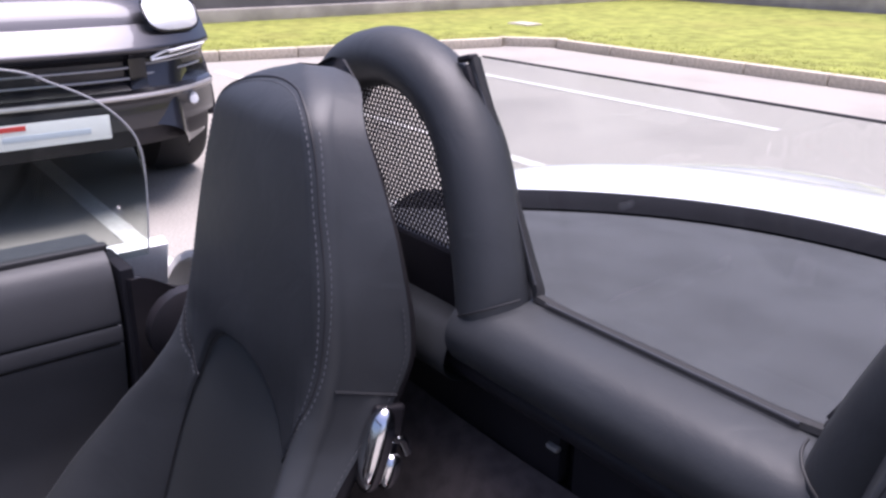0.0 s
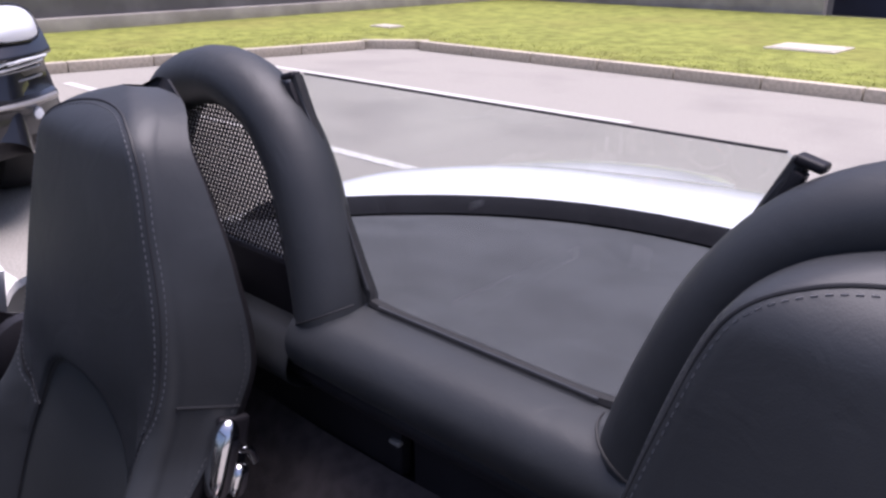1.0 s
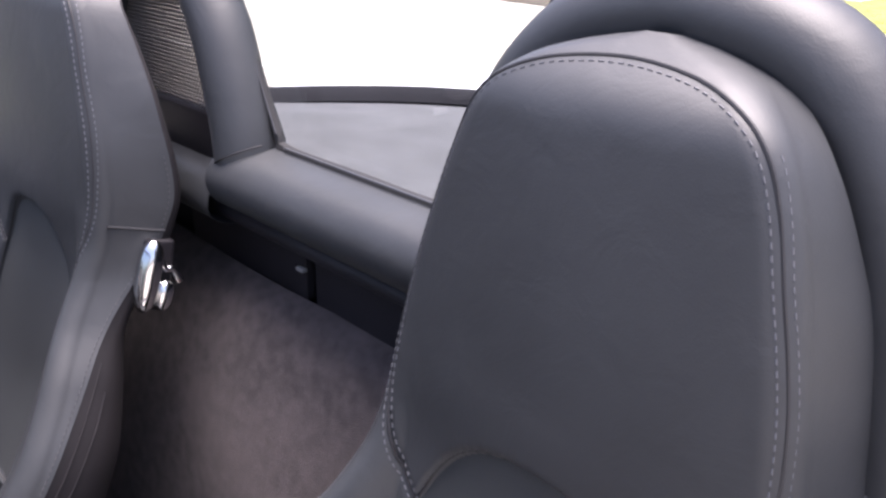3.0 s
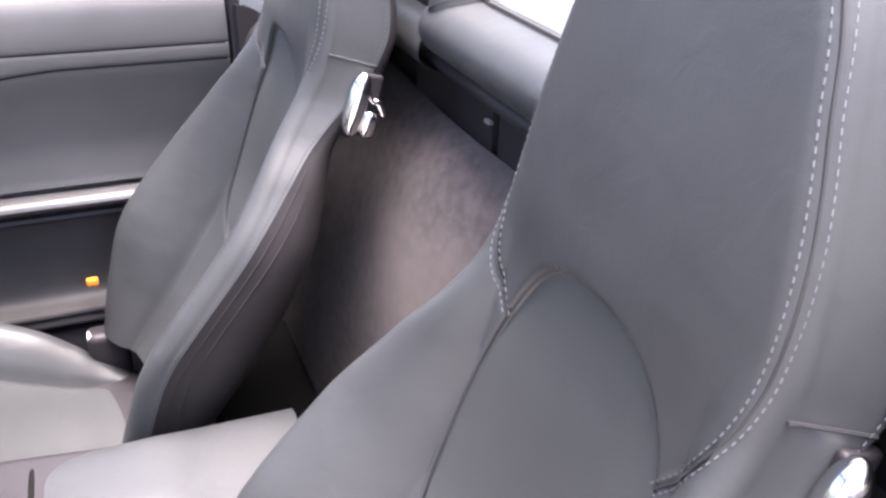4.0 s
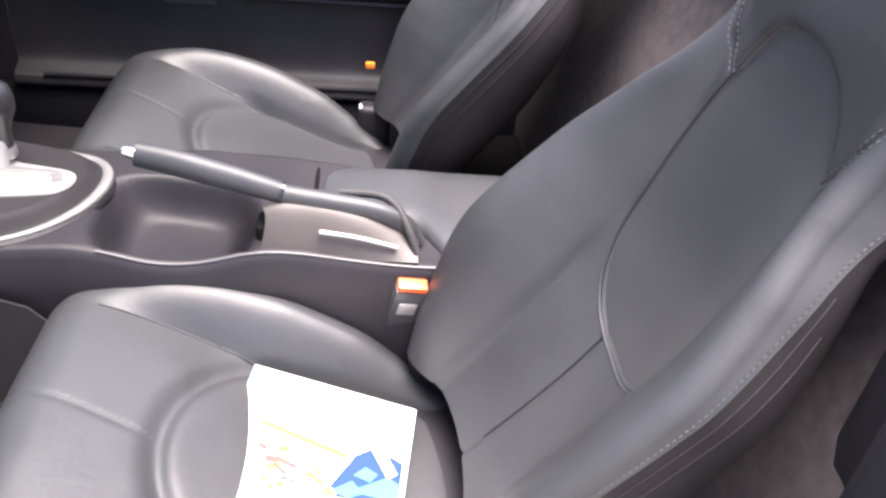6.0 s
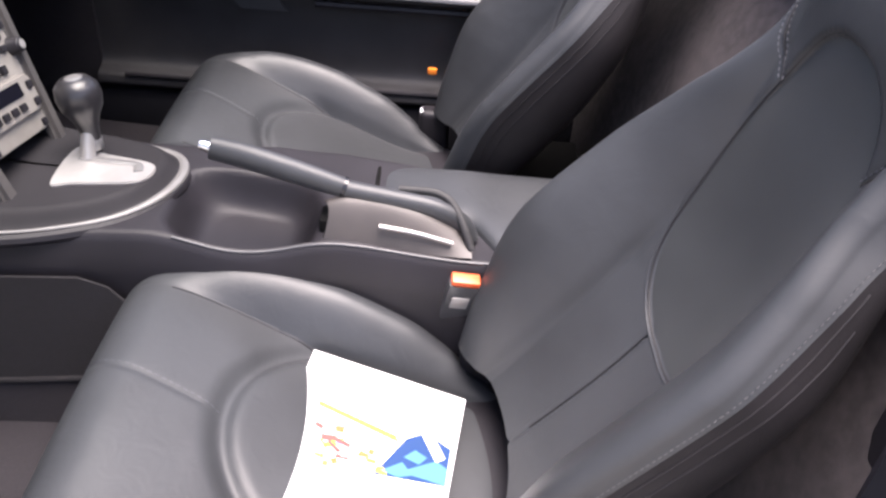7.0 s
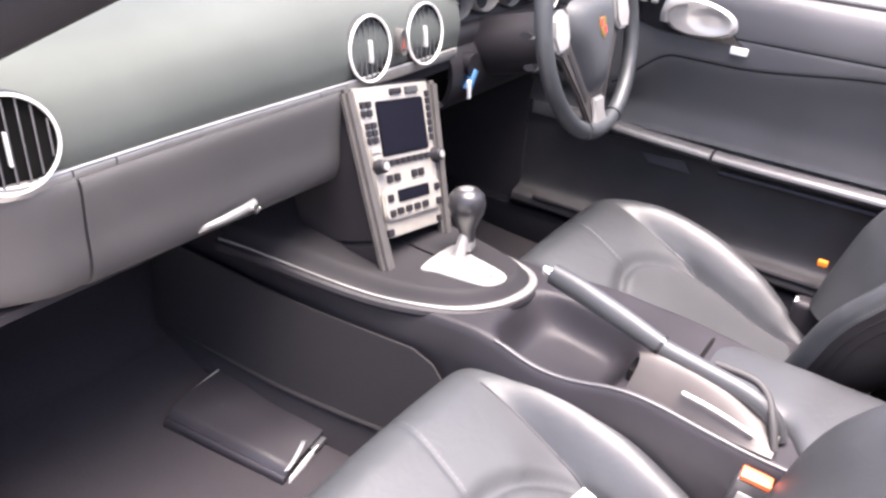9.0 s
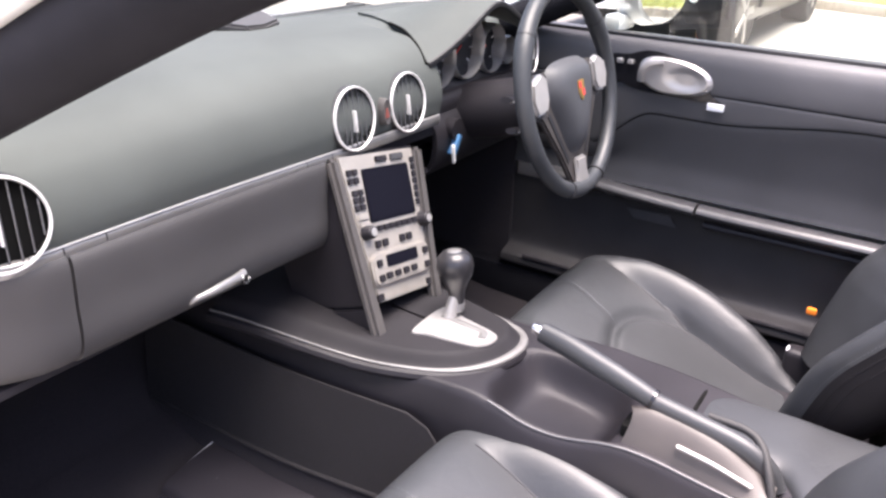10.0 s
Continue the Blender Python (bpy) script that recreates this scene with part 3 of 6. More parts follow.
# ---------------- car body around the cabin
def build_car_body():
    t = thing("roadster_body", "silver open two-seat roadster with its fabric roof folded away", "car", (0, 0, 0.0))
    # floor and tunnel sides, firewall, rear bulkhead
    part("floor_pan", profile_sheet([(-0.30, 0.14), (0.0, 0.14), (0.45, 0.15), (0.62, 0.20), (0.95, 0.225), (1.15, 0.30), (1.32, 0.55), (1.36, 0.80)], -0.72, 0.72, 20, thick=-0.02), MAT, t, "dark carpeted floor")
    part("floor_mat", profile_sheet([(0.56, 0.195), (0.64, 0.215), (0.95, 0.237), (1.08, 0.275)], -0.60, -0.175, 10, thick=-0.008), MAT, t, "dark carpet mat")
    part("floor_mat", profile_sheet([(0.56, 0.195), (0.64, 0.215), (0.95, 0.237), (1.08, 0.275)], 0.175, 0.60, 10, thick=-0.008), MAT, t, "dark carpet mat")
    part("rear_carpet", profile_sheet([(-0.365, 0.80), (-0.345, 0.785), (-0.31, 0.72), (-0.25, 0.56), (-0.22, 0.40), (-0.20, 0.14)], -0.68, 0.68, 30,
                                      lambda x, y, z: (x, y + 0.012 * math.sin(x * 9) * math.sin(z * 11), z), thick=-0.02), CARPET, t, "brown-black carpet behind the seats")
    # recessed bulkhead panel, ledge, parapet
    part("bulkhead", profile_sheet([(-0.362, 0.79), (-0.372, 0.82), (-0.375, 0.90)], -0.68, 0.68, 8, thick=-0.02), PLASTIC, t)
    for x0, x1 in ((0.09, 0.34), (-0.24, 0.075), (-0.58, -0.27)):
        part("bulkhead_panel", box(x0, x1, -0.368, -0.352, 0.812, 0.892, 0.006), PLASTIC, t)
    part("clip", box(0.089, 0.103, -0.354, -0.347, 0.849, 0.854, 0.002), SATIN, t, "small pale plastic clip")
    part("parapet_ledge", profile_sheet([(-0.375, 0.905), (-0.335, 0.908), (-0.322, 0.898), (-0.33, 0.886), (-0.375, 0.884)], -0.68, 0.68, 8), PLASTIC, t)
    par = profile_sheet([(-0.372, 0.905), (-0.318, 0.912), (-0.298, 0.930), (-0.296, 0.952), (-0.312, 0.972), (-0.345, 0.979), (-0.372, 0.977)], -0.185, 0.185, 20)
    part("parapet", par, LEATHER, t, "padded black leather parapet between the roll hoops")
    for s in (-1, 1):
        par = profile_sheet([(-0.372, 0.88), (-0.325, 0.885), (-0.30, 0.90), (-0.30, 0.925), (-0.32, 0.945), (-0.372, 0.95)], min(s * 0.19, s * 0.68), max(s * 0.19, s * 0.68), 20)
        part("parapet_side", par, LEATHER, t)
    # folded roof cover with a dark border, then the silver rear deck
    def edge(x, y0, k):
        return y0 + k * abs(x / 0.55) ** 2.4

    def cover(u, v):
        x = (u - 0.5) * 1.20
        y1 = edge(x, -0.865, 0.25)
        y = -0.385 + (y1 + 0.385) * v
        return x, y, 0.955 - 0.03 * v * v - 0.02 * (x / 0.6) ** 2
    part("roof_cover", sheet(cover, 40, 24, thick=-0.02), FABRIC, t, "folded grey fabric roof cover")

    def border(u, v):
        x = (u - 0.5) * 1.24
        y0, y1 = edge(x, -0.855, 0.245), edge(x, -0.905, 0.20)
        q = math.pi * v
        return x, y0 + (y1 - y0) * v, 0.930 - 0.02 * (x / 0.6) ** 2 + 0.020 * math.sin(q)
    part("cover_border", sheet(border, 40, 6, thick=-0.01), PILLAR, t, "black border of the roof cover")

    def tail_y(x):
        return -2.05 + 0.20 * (abs(x) / 0.86) ** 3

    def deck(u, v):
        x = (u - 0.5) * 1.72
        y1 = edge(x, -0.895, 0.20)
        y = y1 + (tail_y(x) - y1) * v
        z = 0.922 - 0.02 * (x / 0.6) ** 2 + 0.028 * math.sin(math.pi * min(1, v * 3.2)) + 0.012 * math.exp(-((abs(x) - 0.50) / 0.17) ** 2 - ((v - 0.12) / 0.16) ** 2) - 0.34 * v ** 2 - 0.22 * step(abs(x), 0.62, 0.90) * (1 - 0.3 * v)
        return x, y, z
    part("rear_deck", sheet(deck, 60, 40, thick=-0.015), SILVER, t, "silver painted rear deck")

    def tail(u, v):
        x, y, z = deck(u, 1.0)
        return x, y - 0.05 * math.sin(math.pi * min(1, v * 1.3)) + 0.10 * step(v, 0.7, 1.0), z + (0.20 - z) * v
    part("rear_bumper", sheet(tail, 60, 16, thick=-0.012), SILVER, t)
    for s in (-1, 1):
        def haunch(u, v):
            y = (-0.25 if s > 0 else -0.42) - (1.75 if s > 0 else 1.58) * u
            q = radians(-20 + (130 if s > 0 else 108) * v)
            z0 = 0.60
            r = 0.29 + 0.03 * math.sin(math.pi * u)
            return s * (0.60 + r * math.cos(q) * 0.98), y, z0 + r * math.sin(q) - (0.20 if s > 0 else 0.10) * u * u
        part("rear_wing", sheet(haunch, 30, 16, thick=0.01), SILVER, t)
    # driver's door
    d = part("driver_door", sheet(lambda u, v: (0.86 - 0.112 * v ** 2 - 0.03 * (1 - v) ** 2, -0.24 + 1.26 * u, 0.22 + 0.66 * v), 20, 12, thick=-0.02), SILVER, t, "silver driver's door, closed, with a dark trim panel")

    def dip(y):
        # the seam under the middle strip sinks towards the front and turns down at its end
        return -0.030 * step(y, 0.10, 0.42) - 0.09 * step(y, 0.53, 0.68)

    def pad(y0, y1, prof, mat, name, nx=24, lab="", warp=None):
        P = smooth_path([(x, 0, z) for x, z in prof], 6)

        def fn(u, v):
            p, y = P[int(round(v * (len(P) - 1)))], y0 + (y1 - y0) * u
            return p.x, y, p.z + (warp(y, p.z) if warp else 0.0)
        bm = sheet(fn, nx, len(P) - 1)
        bmesh.ops.recalc_face_normals(bm, faces=bm.faces[:])
        return sub(name, bm, mat, d, lab)
    pad(-0.145, 0.86, [(0.80, 0.900), (0.745, 0.905), (0.705, 0.898), (0.688, 0.878), (0.680, 0.845), (0.678, 0.813), (0.684, 0.811)], DOORCARD, "upper_pad", lab="black padded door top")
    pad(-0.145, 0.86, [(0.684, 0.809), (0.678, 0.807), (0.678, 0.786), (0.684, 0.784)], DOORCARD, "mid_strip", 60, warp=lambda y, z: dip(y) * step(0.80 - z, 0.0, 0.014))
    pad(-0.145, 0.86, [(0.684, 0.782), (0.679, 0.779), (0.690, 0.72), (0.698, 0.65), (0.694, 0.60), (0.690, 0.580)], DOORCARD, "door_card", 60, "black vinyl door card", lambda y, z: dip(y) * step(z, 0.60, 0.779))
    # near-black tubes draw the shade in the card's gaps
    sub("card_seam", tube([Vector((0.6795, y, 0.783 + dip(y))) for y in np.linspace(-0.14, 0.66, 60)], 0.0018, 6), GAPSHADE, d)
    sub("card_seam", tube([Vector((0.6795, y, 0.810)) for y in np.linspace(-0.14, 0.66, 24)], 0.0018, 6), GAPSHADE, d)
    # arm rail in two lengths with a gap, and a ridge below it
    for y0, y1 in ((-0.16, 0.400), (0.406, 0.76)):
        sub("arm_rail", tube([Vector((0.672 + 0.015 * step(y, 0.55, 0.76), y, 0.562 + 0.012 * step(y, 0.3, 0.76))) for y in np.linspace(y0, y1, 12)], 0.024, 14, ry=0.013, up=(0, 0, 1)), KNOB, d, "black satin arm rail")
    sub("arm_ridge", tube([Vector((0.672, y, 0.533)) for y in np.linspace(-0.14, 0.385, 8)], 0.008, 8), PLASTIC, d)
    pad(-0.16, 0.86, [(0.69, 0.548), (0.696, 0.52), (0.700, 0.44), (0.694, 0.37), (0.66, 0.352), (0.652, 0.342), (0.655, 0.325), (0.70, 0.31), (0.715, 0.24)], DOORLOW, "door_pocket", lab="black plastic lower door pocket")
    sub("grab_recess", plate([(0.0, 0.0), (0.10, 0.0), (0.12, 0.022), (0.02, 0.026)], 0.003, Matrix(((0, 0, -1, 0.690), (1, 0, 0, 0.445), (0, 1, 0, 0.505), (0, 0, 0, 1))), 0.001), TRIMDARK, d, "shallow grab recess")
    sub("pocket_lip", tube([Vector((0.654, y, 0.352)) for y in np.linspace(-0.1, 0.8, 10)], 0.006, 8), PLASTIC, d)
    sub("door_reflector", box(0.640, 0.652, 0.124, 0.144, 0.406, 0.420, 0.004), AMBER, d, "small amber door reflector")
    # pull handle: silver bowl in a dark bezel
    shape = [(0.640, 0.826), (0.640, 0.866), (0.600, 0.872), (0.560, 0.884), (0.510, 0.880), (0.455, 0.852), (0.412, 0.808), (0.400, 0.796), (0.50, 0.797), (0.58, 0.802)]
    bez = [(p.y, p.z) for p in smooth_path([(0, a, b) for a, b in shape], 4, True)]
    sub("handle_bezel", plate(bez, 0.006, Matrix(((0, 0, -1, 0.679), (1, 0, 0, 0), (0, 1, 0, 0), (0, 0, 0, 1))), 0.001), GLOSSBLACK, d, "dark bezel round the pull")

    def bowl(u, v):
        # a rounded shell with a deep cup towards its rear end
        q = 2 * math.pi * u
        f = lambda w: math.copysign(abs(w) ** 0.85, w)
        y = 0.494 + 0.078 * f(math.cos(q)) * v + 0.012 * math.sin(q) * v
        z = 0.838 + (0.037 + 0.006 * math.cos(q)) * f(math.sin(q)) * v
        e = math.hypot((y - 0.470) / 0.052, (z - 0.836) / 0.028)
        return 0.664 + 0.008 * step(v, 0.86, 1.0) + 0.0050 * (1 - step(e, 0.35, 1.0)), y, z
    sub("pull_bowl", sheet(bowl, 56, 30, close_u=True), SATIN, d, "satin silver door pull")
    sub("pull_lever", tube(smooth_path([(0.660, 0.520, 0.868), (0.655, 0.545, 0.862), (0.655, 0.560, 0.845), (0.660, 0.562, 0.822)], 6), 0.009, 10, ry=0.004, up=(1, 0, 0)), SATIN, d, "bright release lever")
    for y in (0.592, 0.616):
        sub("window_switch", box(0.664, 0.674, y - 0.007, y + 0.007, 0.852, 0.862, 0.003), SATIN, d)
    sub("lock_badge", box(0.668, 0.676, 0.385, 0.420, 0.781, 0.796, 0.003), LAMP, d, "small silver lock badge")
    # window pane, half raised, with rounded rear corner
    arc = [(-0.205, 0.88), (-0.213, 0.98), (-0.207, 1.04), (-0.172, 1.085), (-0.122, 1.115), (-0.064, 1.138), (0.10, 1.155), (0.35, 1.12), (0.60, 1.02), (0.72, 0.93), (0.72, 0.88)]
    bm = plate(arc, 0.004, Matrix(((0, 0, 1, 0.722), (1, 0, 0, 0), (0, 1, 0, 0), (0, 0, 0, 1))), 0)
    g = sub("side_glass", bm, GLASS, d, "clear frameless side window")
    g.visible_shadow = False
    sub("glass_edge", tube(smooth_path([(0.724, y, z) for y, z in arc[:7]], 6), 0.0013, 6, up=(1, 0, 0)), GREYINK, d)
    sub("glass_seal", box(0.714, 0.732, -0.15, 0.86, 0.896, 0.908, 0.003), RUBBER, d)
    # door mirror outside
    sub("mirror_housing", lathe([(0.0, -0.05), (0.06, -0.045), (0.10, -0.02), (0.115, 0.02), (0.105, 0.05)], 28, Matrix.Translation((0.90, 0.66, 0.985)) @ pose(0, 0, 0, 90, 0, -12) @ Matrix.Diagonal((1.05, 0.72, 1, 1))), SILVER, d, "silver door mirror")
    sub("mirror_glass", lathe([(0.0, 0.0), (0.098, 0.0)], 28, Matrix.Translation((0.889, 0.608, 0.985)) @ pose(0, 0, 0, 88.0, 0, -12) @ Matrix.Diagonal((1.05, 0.72, 1, 1))), MIRROR, d)
    sub("mirror_stalk", box(0.76, 0.86, 0.66, 0.70, 0.90, 0.935, 0.01), SILVER, d)
    # B-pillar trims behind the doors, sills
    for s in (-1, 1):
        part("pillar_trim", sheet(lambda u, v: (s * (0.665 + 0.035 * math.sin(math.pi * u)), -0.16 - 0.20 * u, 0.16 + (0.712 - 0.050 * step(u, 0.0, 0.5)) * v), 14, 12, thick=0.02), PLASTIC, t)
        part("door_jamb", box(min(s * 0.672, s * 0.80), max(s * 0.672, s * 0.80), -0.168, -0.150, 0.12, 0.885, 0.004), PILLAR, t)
        part("sill_cover", box(min(s * 0.655, s * 0.78), max(s * 0.655, s * 0.78), -0.30, 1.15, 0.10, 0.315, 0.02), PILLAR, t)
        part("kick_panel", box(min(s * 0.690, s * 0.715), max(s * 0.690, s * 0.715), 0.86, 1.38, 0.14, 0.90, 0.005), MAT, t, "carpeted footwell side")
        part("quarter_trim", box(min(s * 0.53, s * 0.66), max(s * 0.53, s * 0.66), -0.345, -0.245, 0.15, 0.875, 0.02), PLASTIC, t)
        part("scuff_plate", box(min(s * 0.69, s * 0.74), max(s * 0.69, s * 0.74), 0.05, 0.75, 0.314, 0.320, 0.002), SATIN, t, "brushed metal scuff plate")
    part("belt_guide", tube(smooth_path([(-0.648, -0.160, 0.880), (-0.640, -0.176, 0.856), (-0.640, -0.196, 0.832), (-0.644, -0.198, 0.862), (-0.648, -0.192, 0.888)], 6, True), 0.0025, 8, closed=True, up=(1, 0, 0)), SATIN, t, "pale belt guide loop")
    part("belt_slot", lathe([(0.0, 0), (0.055, 0), (0.055, 0.02), (0.03, 0.03)], 20, pose(0.65, -0.22, 0.80, 0, -90, 0)), PLASTIC, t)
    part("belt_tongue", box(0.60, 0.66, -0.24, -0.19, 0.745, 0.79, 0.01), LAMP, t, "pale seat-belt guide")
    # windscreen frame
    for s in (-1, 1):
        ends = smooth_path([(s * 0.69, 1.02, 0.84), (s * 0.68, 0.84, 0.932), (s * 0.672, 0.66, 1.018), (s * 0.662, 0.50, 1.094), (s * 0.655, 0.40, 1.139), (s * 0.63, 0.32, 1.172), (s * 0.57, 0.29, 1.188)], 5)
        part("windscreen_pillar", tube([p + Vector((0, -0.001, -0.002)) for p in ends], 0.036, 14, ry=0.035, up=(0, 0.5, 1)), PILLAR, t, "black inner windscreen pillar")
        part("pillar_outer", tube([p + Vector((s * 0.02, 0.030, 0.026)) for p in ends], 0.022, 10, ry=0.013, up=(0, 0.5, 1)), SILVER, t)
        part("pillar_seal", tube([p + Vector((s * -0.004, -0.010, 0.034)) for p in ends], 0.006, 8, up=(0, 0.5, 1)), RUBBER, t)
    part("windscreen_header", tube(smooth_path([(-0.58, 0.30, 1.185), (-0.3, 0.31, 1.198), (0, 0.315, 1.202), (0.3, 0.31, 1.198), (0.58, 0.30, 1.185)], 5), 0.035, 12, ry=0.022), PLASTIC, t)

    def screen(u, v):
        x = (u - 0.5) * 2
        y = 1.02 - 0.70 * v + (0.30 - 0.28 * v) * (1 - x * x)
        z = 0.86 + 0.325 * v + (0.05 - 0.03 * v) * (1 - x * x)
        return x * (0.68 - 0.12 * v), y, z
    part("windscreen", sheet(screen, 24, 14), SCREENGLASS, t, "clear curved windscreen")
    def bonnet(u, v):
        q = 2 * u - 1
        y0 = 1.36 - 0.3 * q * q
        y1 = 2.42 - 0.55 * abs(q) ** 2.6
        return q * 0.86, y0 + (y1 - y0) * v, 0.905 - 0.27 * v * v - 0.1 * q ** 4
    part("bonnet", sheet(bonnet, 40, 20, thick=-0.01), SILVER, t)

    def nose(u, v):
        x, y, z = bonnet(u, 1.0)
        return x, y + 0.07 * math.sin(math.pi * min(1, v * 1.25)) - 0.10 * step(v, 0.75, 1.0), z + (0.17 - z) * v
    part("front_bumper", sheet(nose, 40, 16, thick=0.012), SILVER, t)
    for s in (-1, 1):
        part("front_wing", sheet(lambda u, v: (s * (0.70 + 0.18 * math.sin(math.pi * 0.5 * v)), 1.0 + 0.90 * u, 0.86 - 0.60 * v ** 2 - 0.14 * u * u), 16, 10, thick=0.01), SILVER, t)
        part("rocker", box(min(s * 0.76, s * 0.88), max(s * 0.76, s * 0.88), -0.4, 1.2, 0.14, 0.28, 0.03), SILVER, t)
        for wy in (1.62, -0.95):
            w = part("road_wheel", lathe([(0.18, -0.11), (0.30, -0.115), (0.32, -0.07), (0.32, 0.07), (0.30, 0.115), (0.18, 0.11)], 36, pose(s * 0.75, wy, 0.32, 0, 90, 0)), RUBBER, t)
            sub("rim", lathe([(0.0, 0.02), (0.20, 0.0), (0.235, 0.03)], 30, pose(s * 0.82, wy, 0.32, 0, s * 90, 0)), SATIN, w)
    part("scuttle", box(-0.60, 0.60, 1.245, 1.262, 0.905, 0.918, 0.004), RUBBER, t)
    return t


build_car_body()


# ---------------- seats
BACK_W = [(0.0, 0.195), (0.10, 0.215), (0.24, 0.232), (0.34, 0.226), (0.43, 0.194), (0.49, 0.165), (0.54, 0.154), (0.60, 0.153), (0.65, 0.146), (0.70, 0.135), (0.76, 0.119), (0.80, 0.102), (0.826, 0.076), (0.841, 0.040), (0.847, 0.010)]
FLARE = [(0.0, 0.002), (0.35, 0.003), (0.50, 0.008), (0.60, 0.014), (0.70, 0.016), (0.76, 0.010), (0.847, 0.002)]
SIDE = [(0.0, 0.010), (0.35, 0.010), (0.45, 0.018), (0.49, 0.026), (0.53, 0.038), (0.57, 0.050), (0.62, 0.058), (0.70, 0.046), (0.76, 0.034), (0.81, 0.022), (0.847, 0.012)]
SHELL_D = [(0.0, 0.10), (0.30, 0.085), (0.50, 0.050), (0.60, 0.030), (0.80, 0.014), (0.847, 0.006)]
EDGE = [(0.0, 0.228), (0.05, 0.226), (0.09, 0.222), (0.13, 0.217), (0.17, 0.211), (0.21, 0.199), (0.25, 0.179), (0.29, 0.156), (0.33, 0.132), (0.37, 0.109), (0.41, 0.088), (0.45, 0.069), (0.49, 0.049), (0.53, 0.030), (0.57, 0.017), (0.62, 0.012), (0.74, 0.012), (0.847, 0.008)]
CURVE = [(0.0, 0.165), (0.08, 0.115), (0.16, 0.070), (0.25, 0.032), (0.35, 0.010), (0.45, 0.008), (0.60, 0.012), (0.847, 0.008)]


def back_depth(x, s, w):
    """How far the front of the backrest stands out at x across and s up: a dished centre, a fold, then the bolster."""
    a = abs(x)
    if a < FOLD:
        rise = 0.285 * (a / FOLD) ** 2.2
    else:
        crest = max(FOLD + 0.03, lerp_table(BACK_W, s) - 0.012)
        rise = 0.285 + 0.715 * math.sin(math.pi / 2 * min(1.0, (a - FOLD) / (crest - FOLD))) ** 0.9
    c = lerp_table(CURVE, s)
    d = c + (lerp_table(EDGE, s) - c) * rise
    d += 0.014 * (1 - min(1, a / 0.15) ** 2) * step(s, 0.49, 0.61)
    d -= 0.085 * step(s, 0.785, 0.885) ** 1.5
    return d


FOLD = 0.117
INS_S, INS_A, INS_T, INS_B = 0.370, 0.1165, 0.204, 0.172


def insert_edge(q):
    """Outline of the oval centre: x across, s up."""
    c, s = math.cos(q), math.sin(q)
    f = lambda v: math.copysign(abs(v) ** 0.80, v)
    return f(c) * INS_A, INS_S + (INS_T if s > 0 else INS_B) * f(s)


def insert_gap(x, s):
    """Signed distance, roughly, to the oval's outline."""
    r = (abs(x / INS_A) ** 2.5 + abs((s - INS_S) / (INS_T if s > INS_S else INS_B)) ** 2.5) ** 0.4
    return (r - 1) * 0.13


def headrest_line():
    """The stitched line round the headrest panel, from one side over the top to the other."""
    half = [(0.0, 0.832), (0.045, 0.827), (0.076, 0.815), (0.095, 0.798), (0.107, 0.772), (0.118, 0.735), (0.128, 0.700), (0.136, 0.665), (0.141, 0.627), (0.142, 0.590), (0.136, 0.557), (0.120, 0.521), (0.100, 0.493)]
    return [(-x, s) for x, s in reversed(half)] + half[1:]


def corner_drop(x, s):
    """How far the rounded side edge falls away at x."""
    w = lerp_table(BACK_W, s)
    r = min(0.020, w * 0.6)
    k = min(r * 0.98, max(0.0, abs(x) - (w - r)))
    return r - math.sqrt(r * r - k * k)


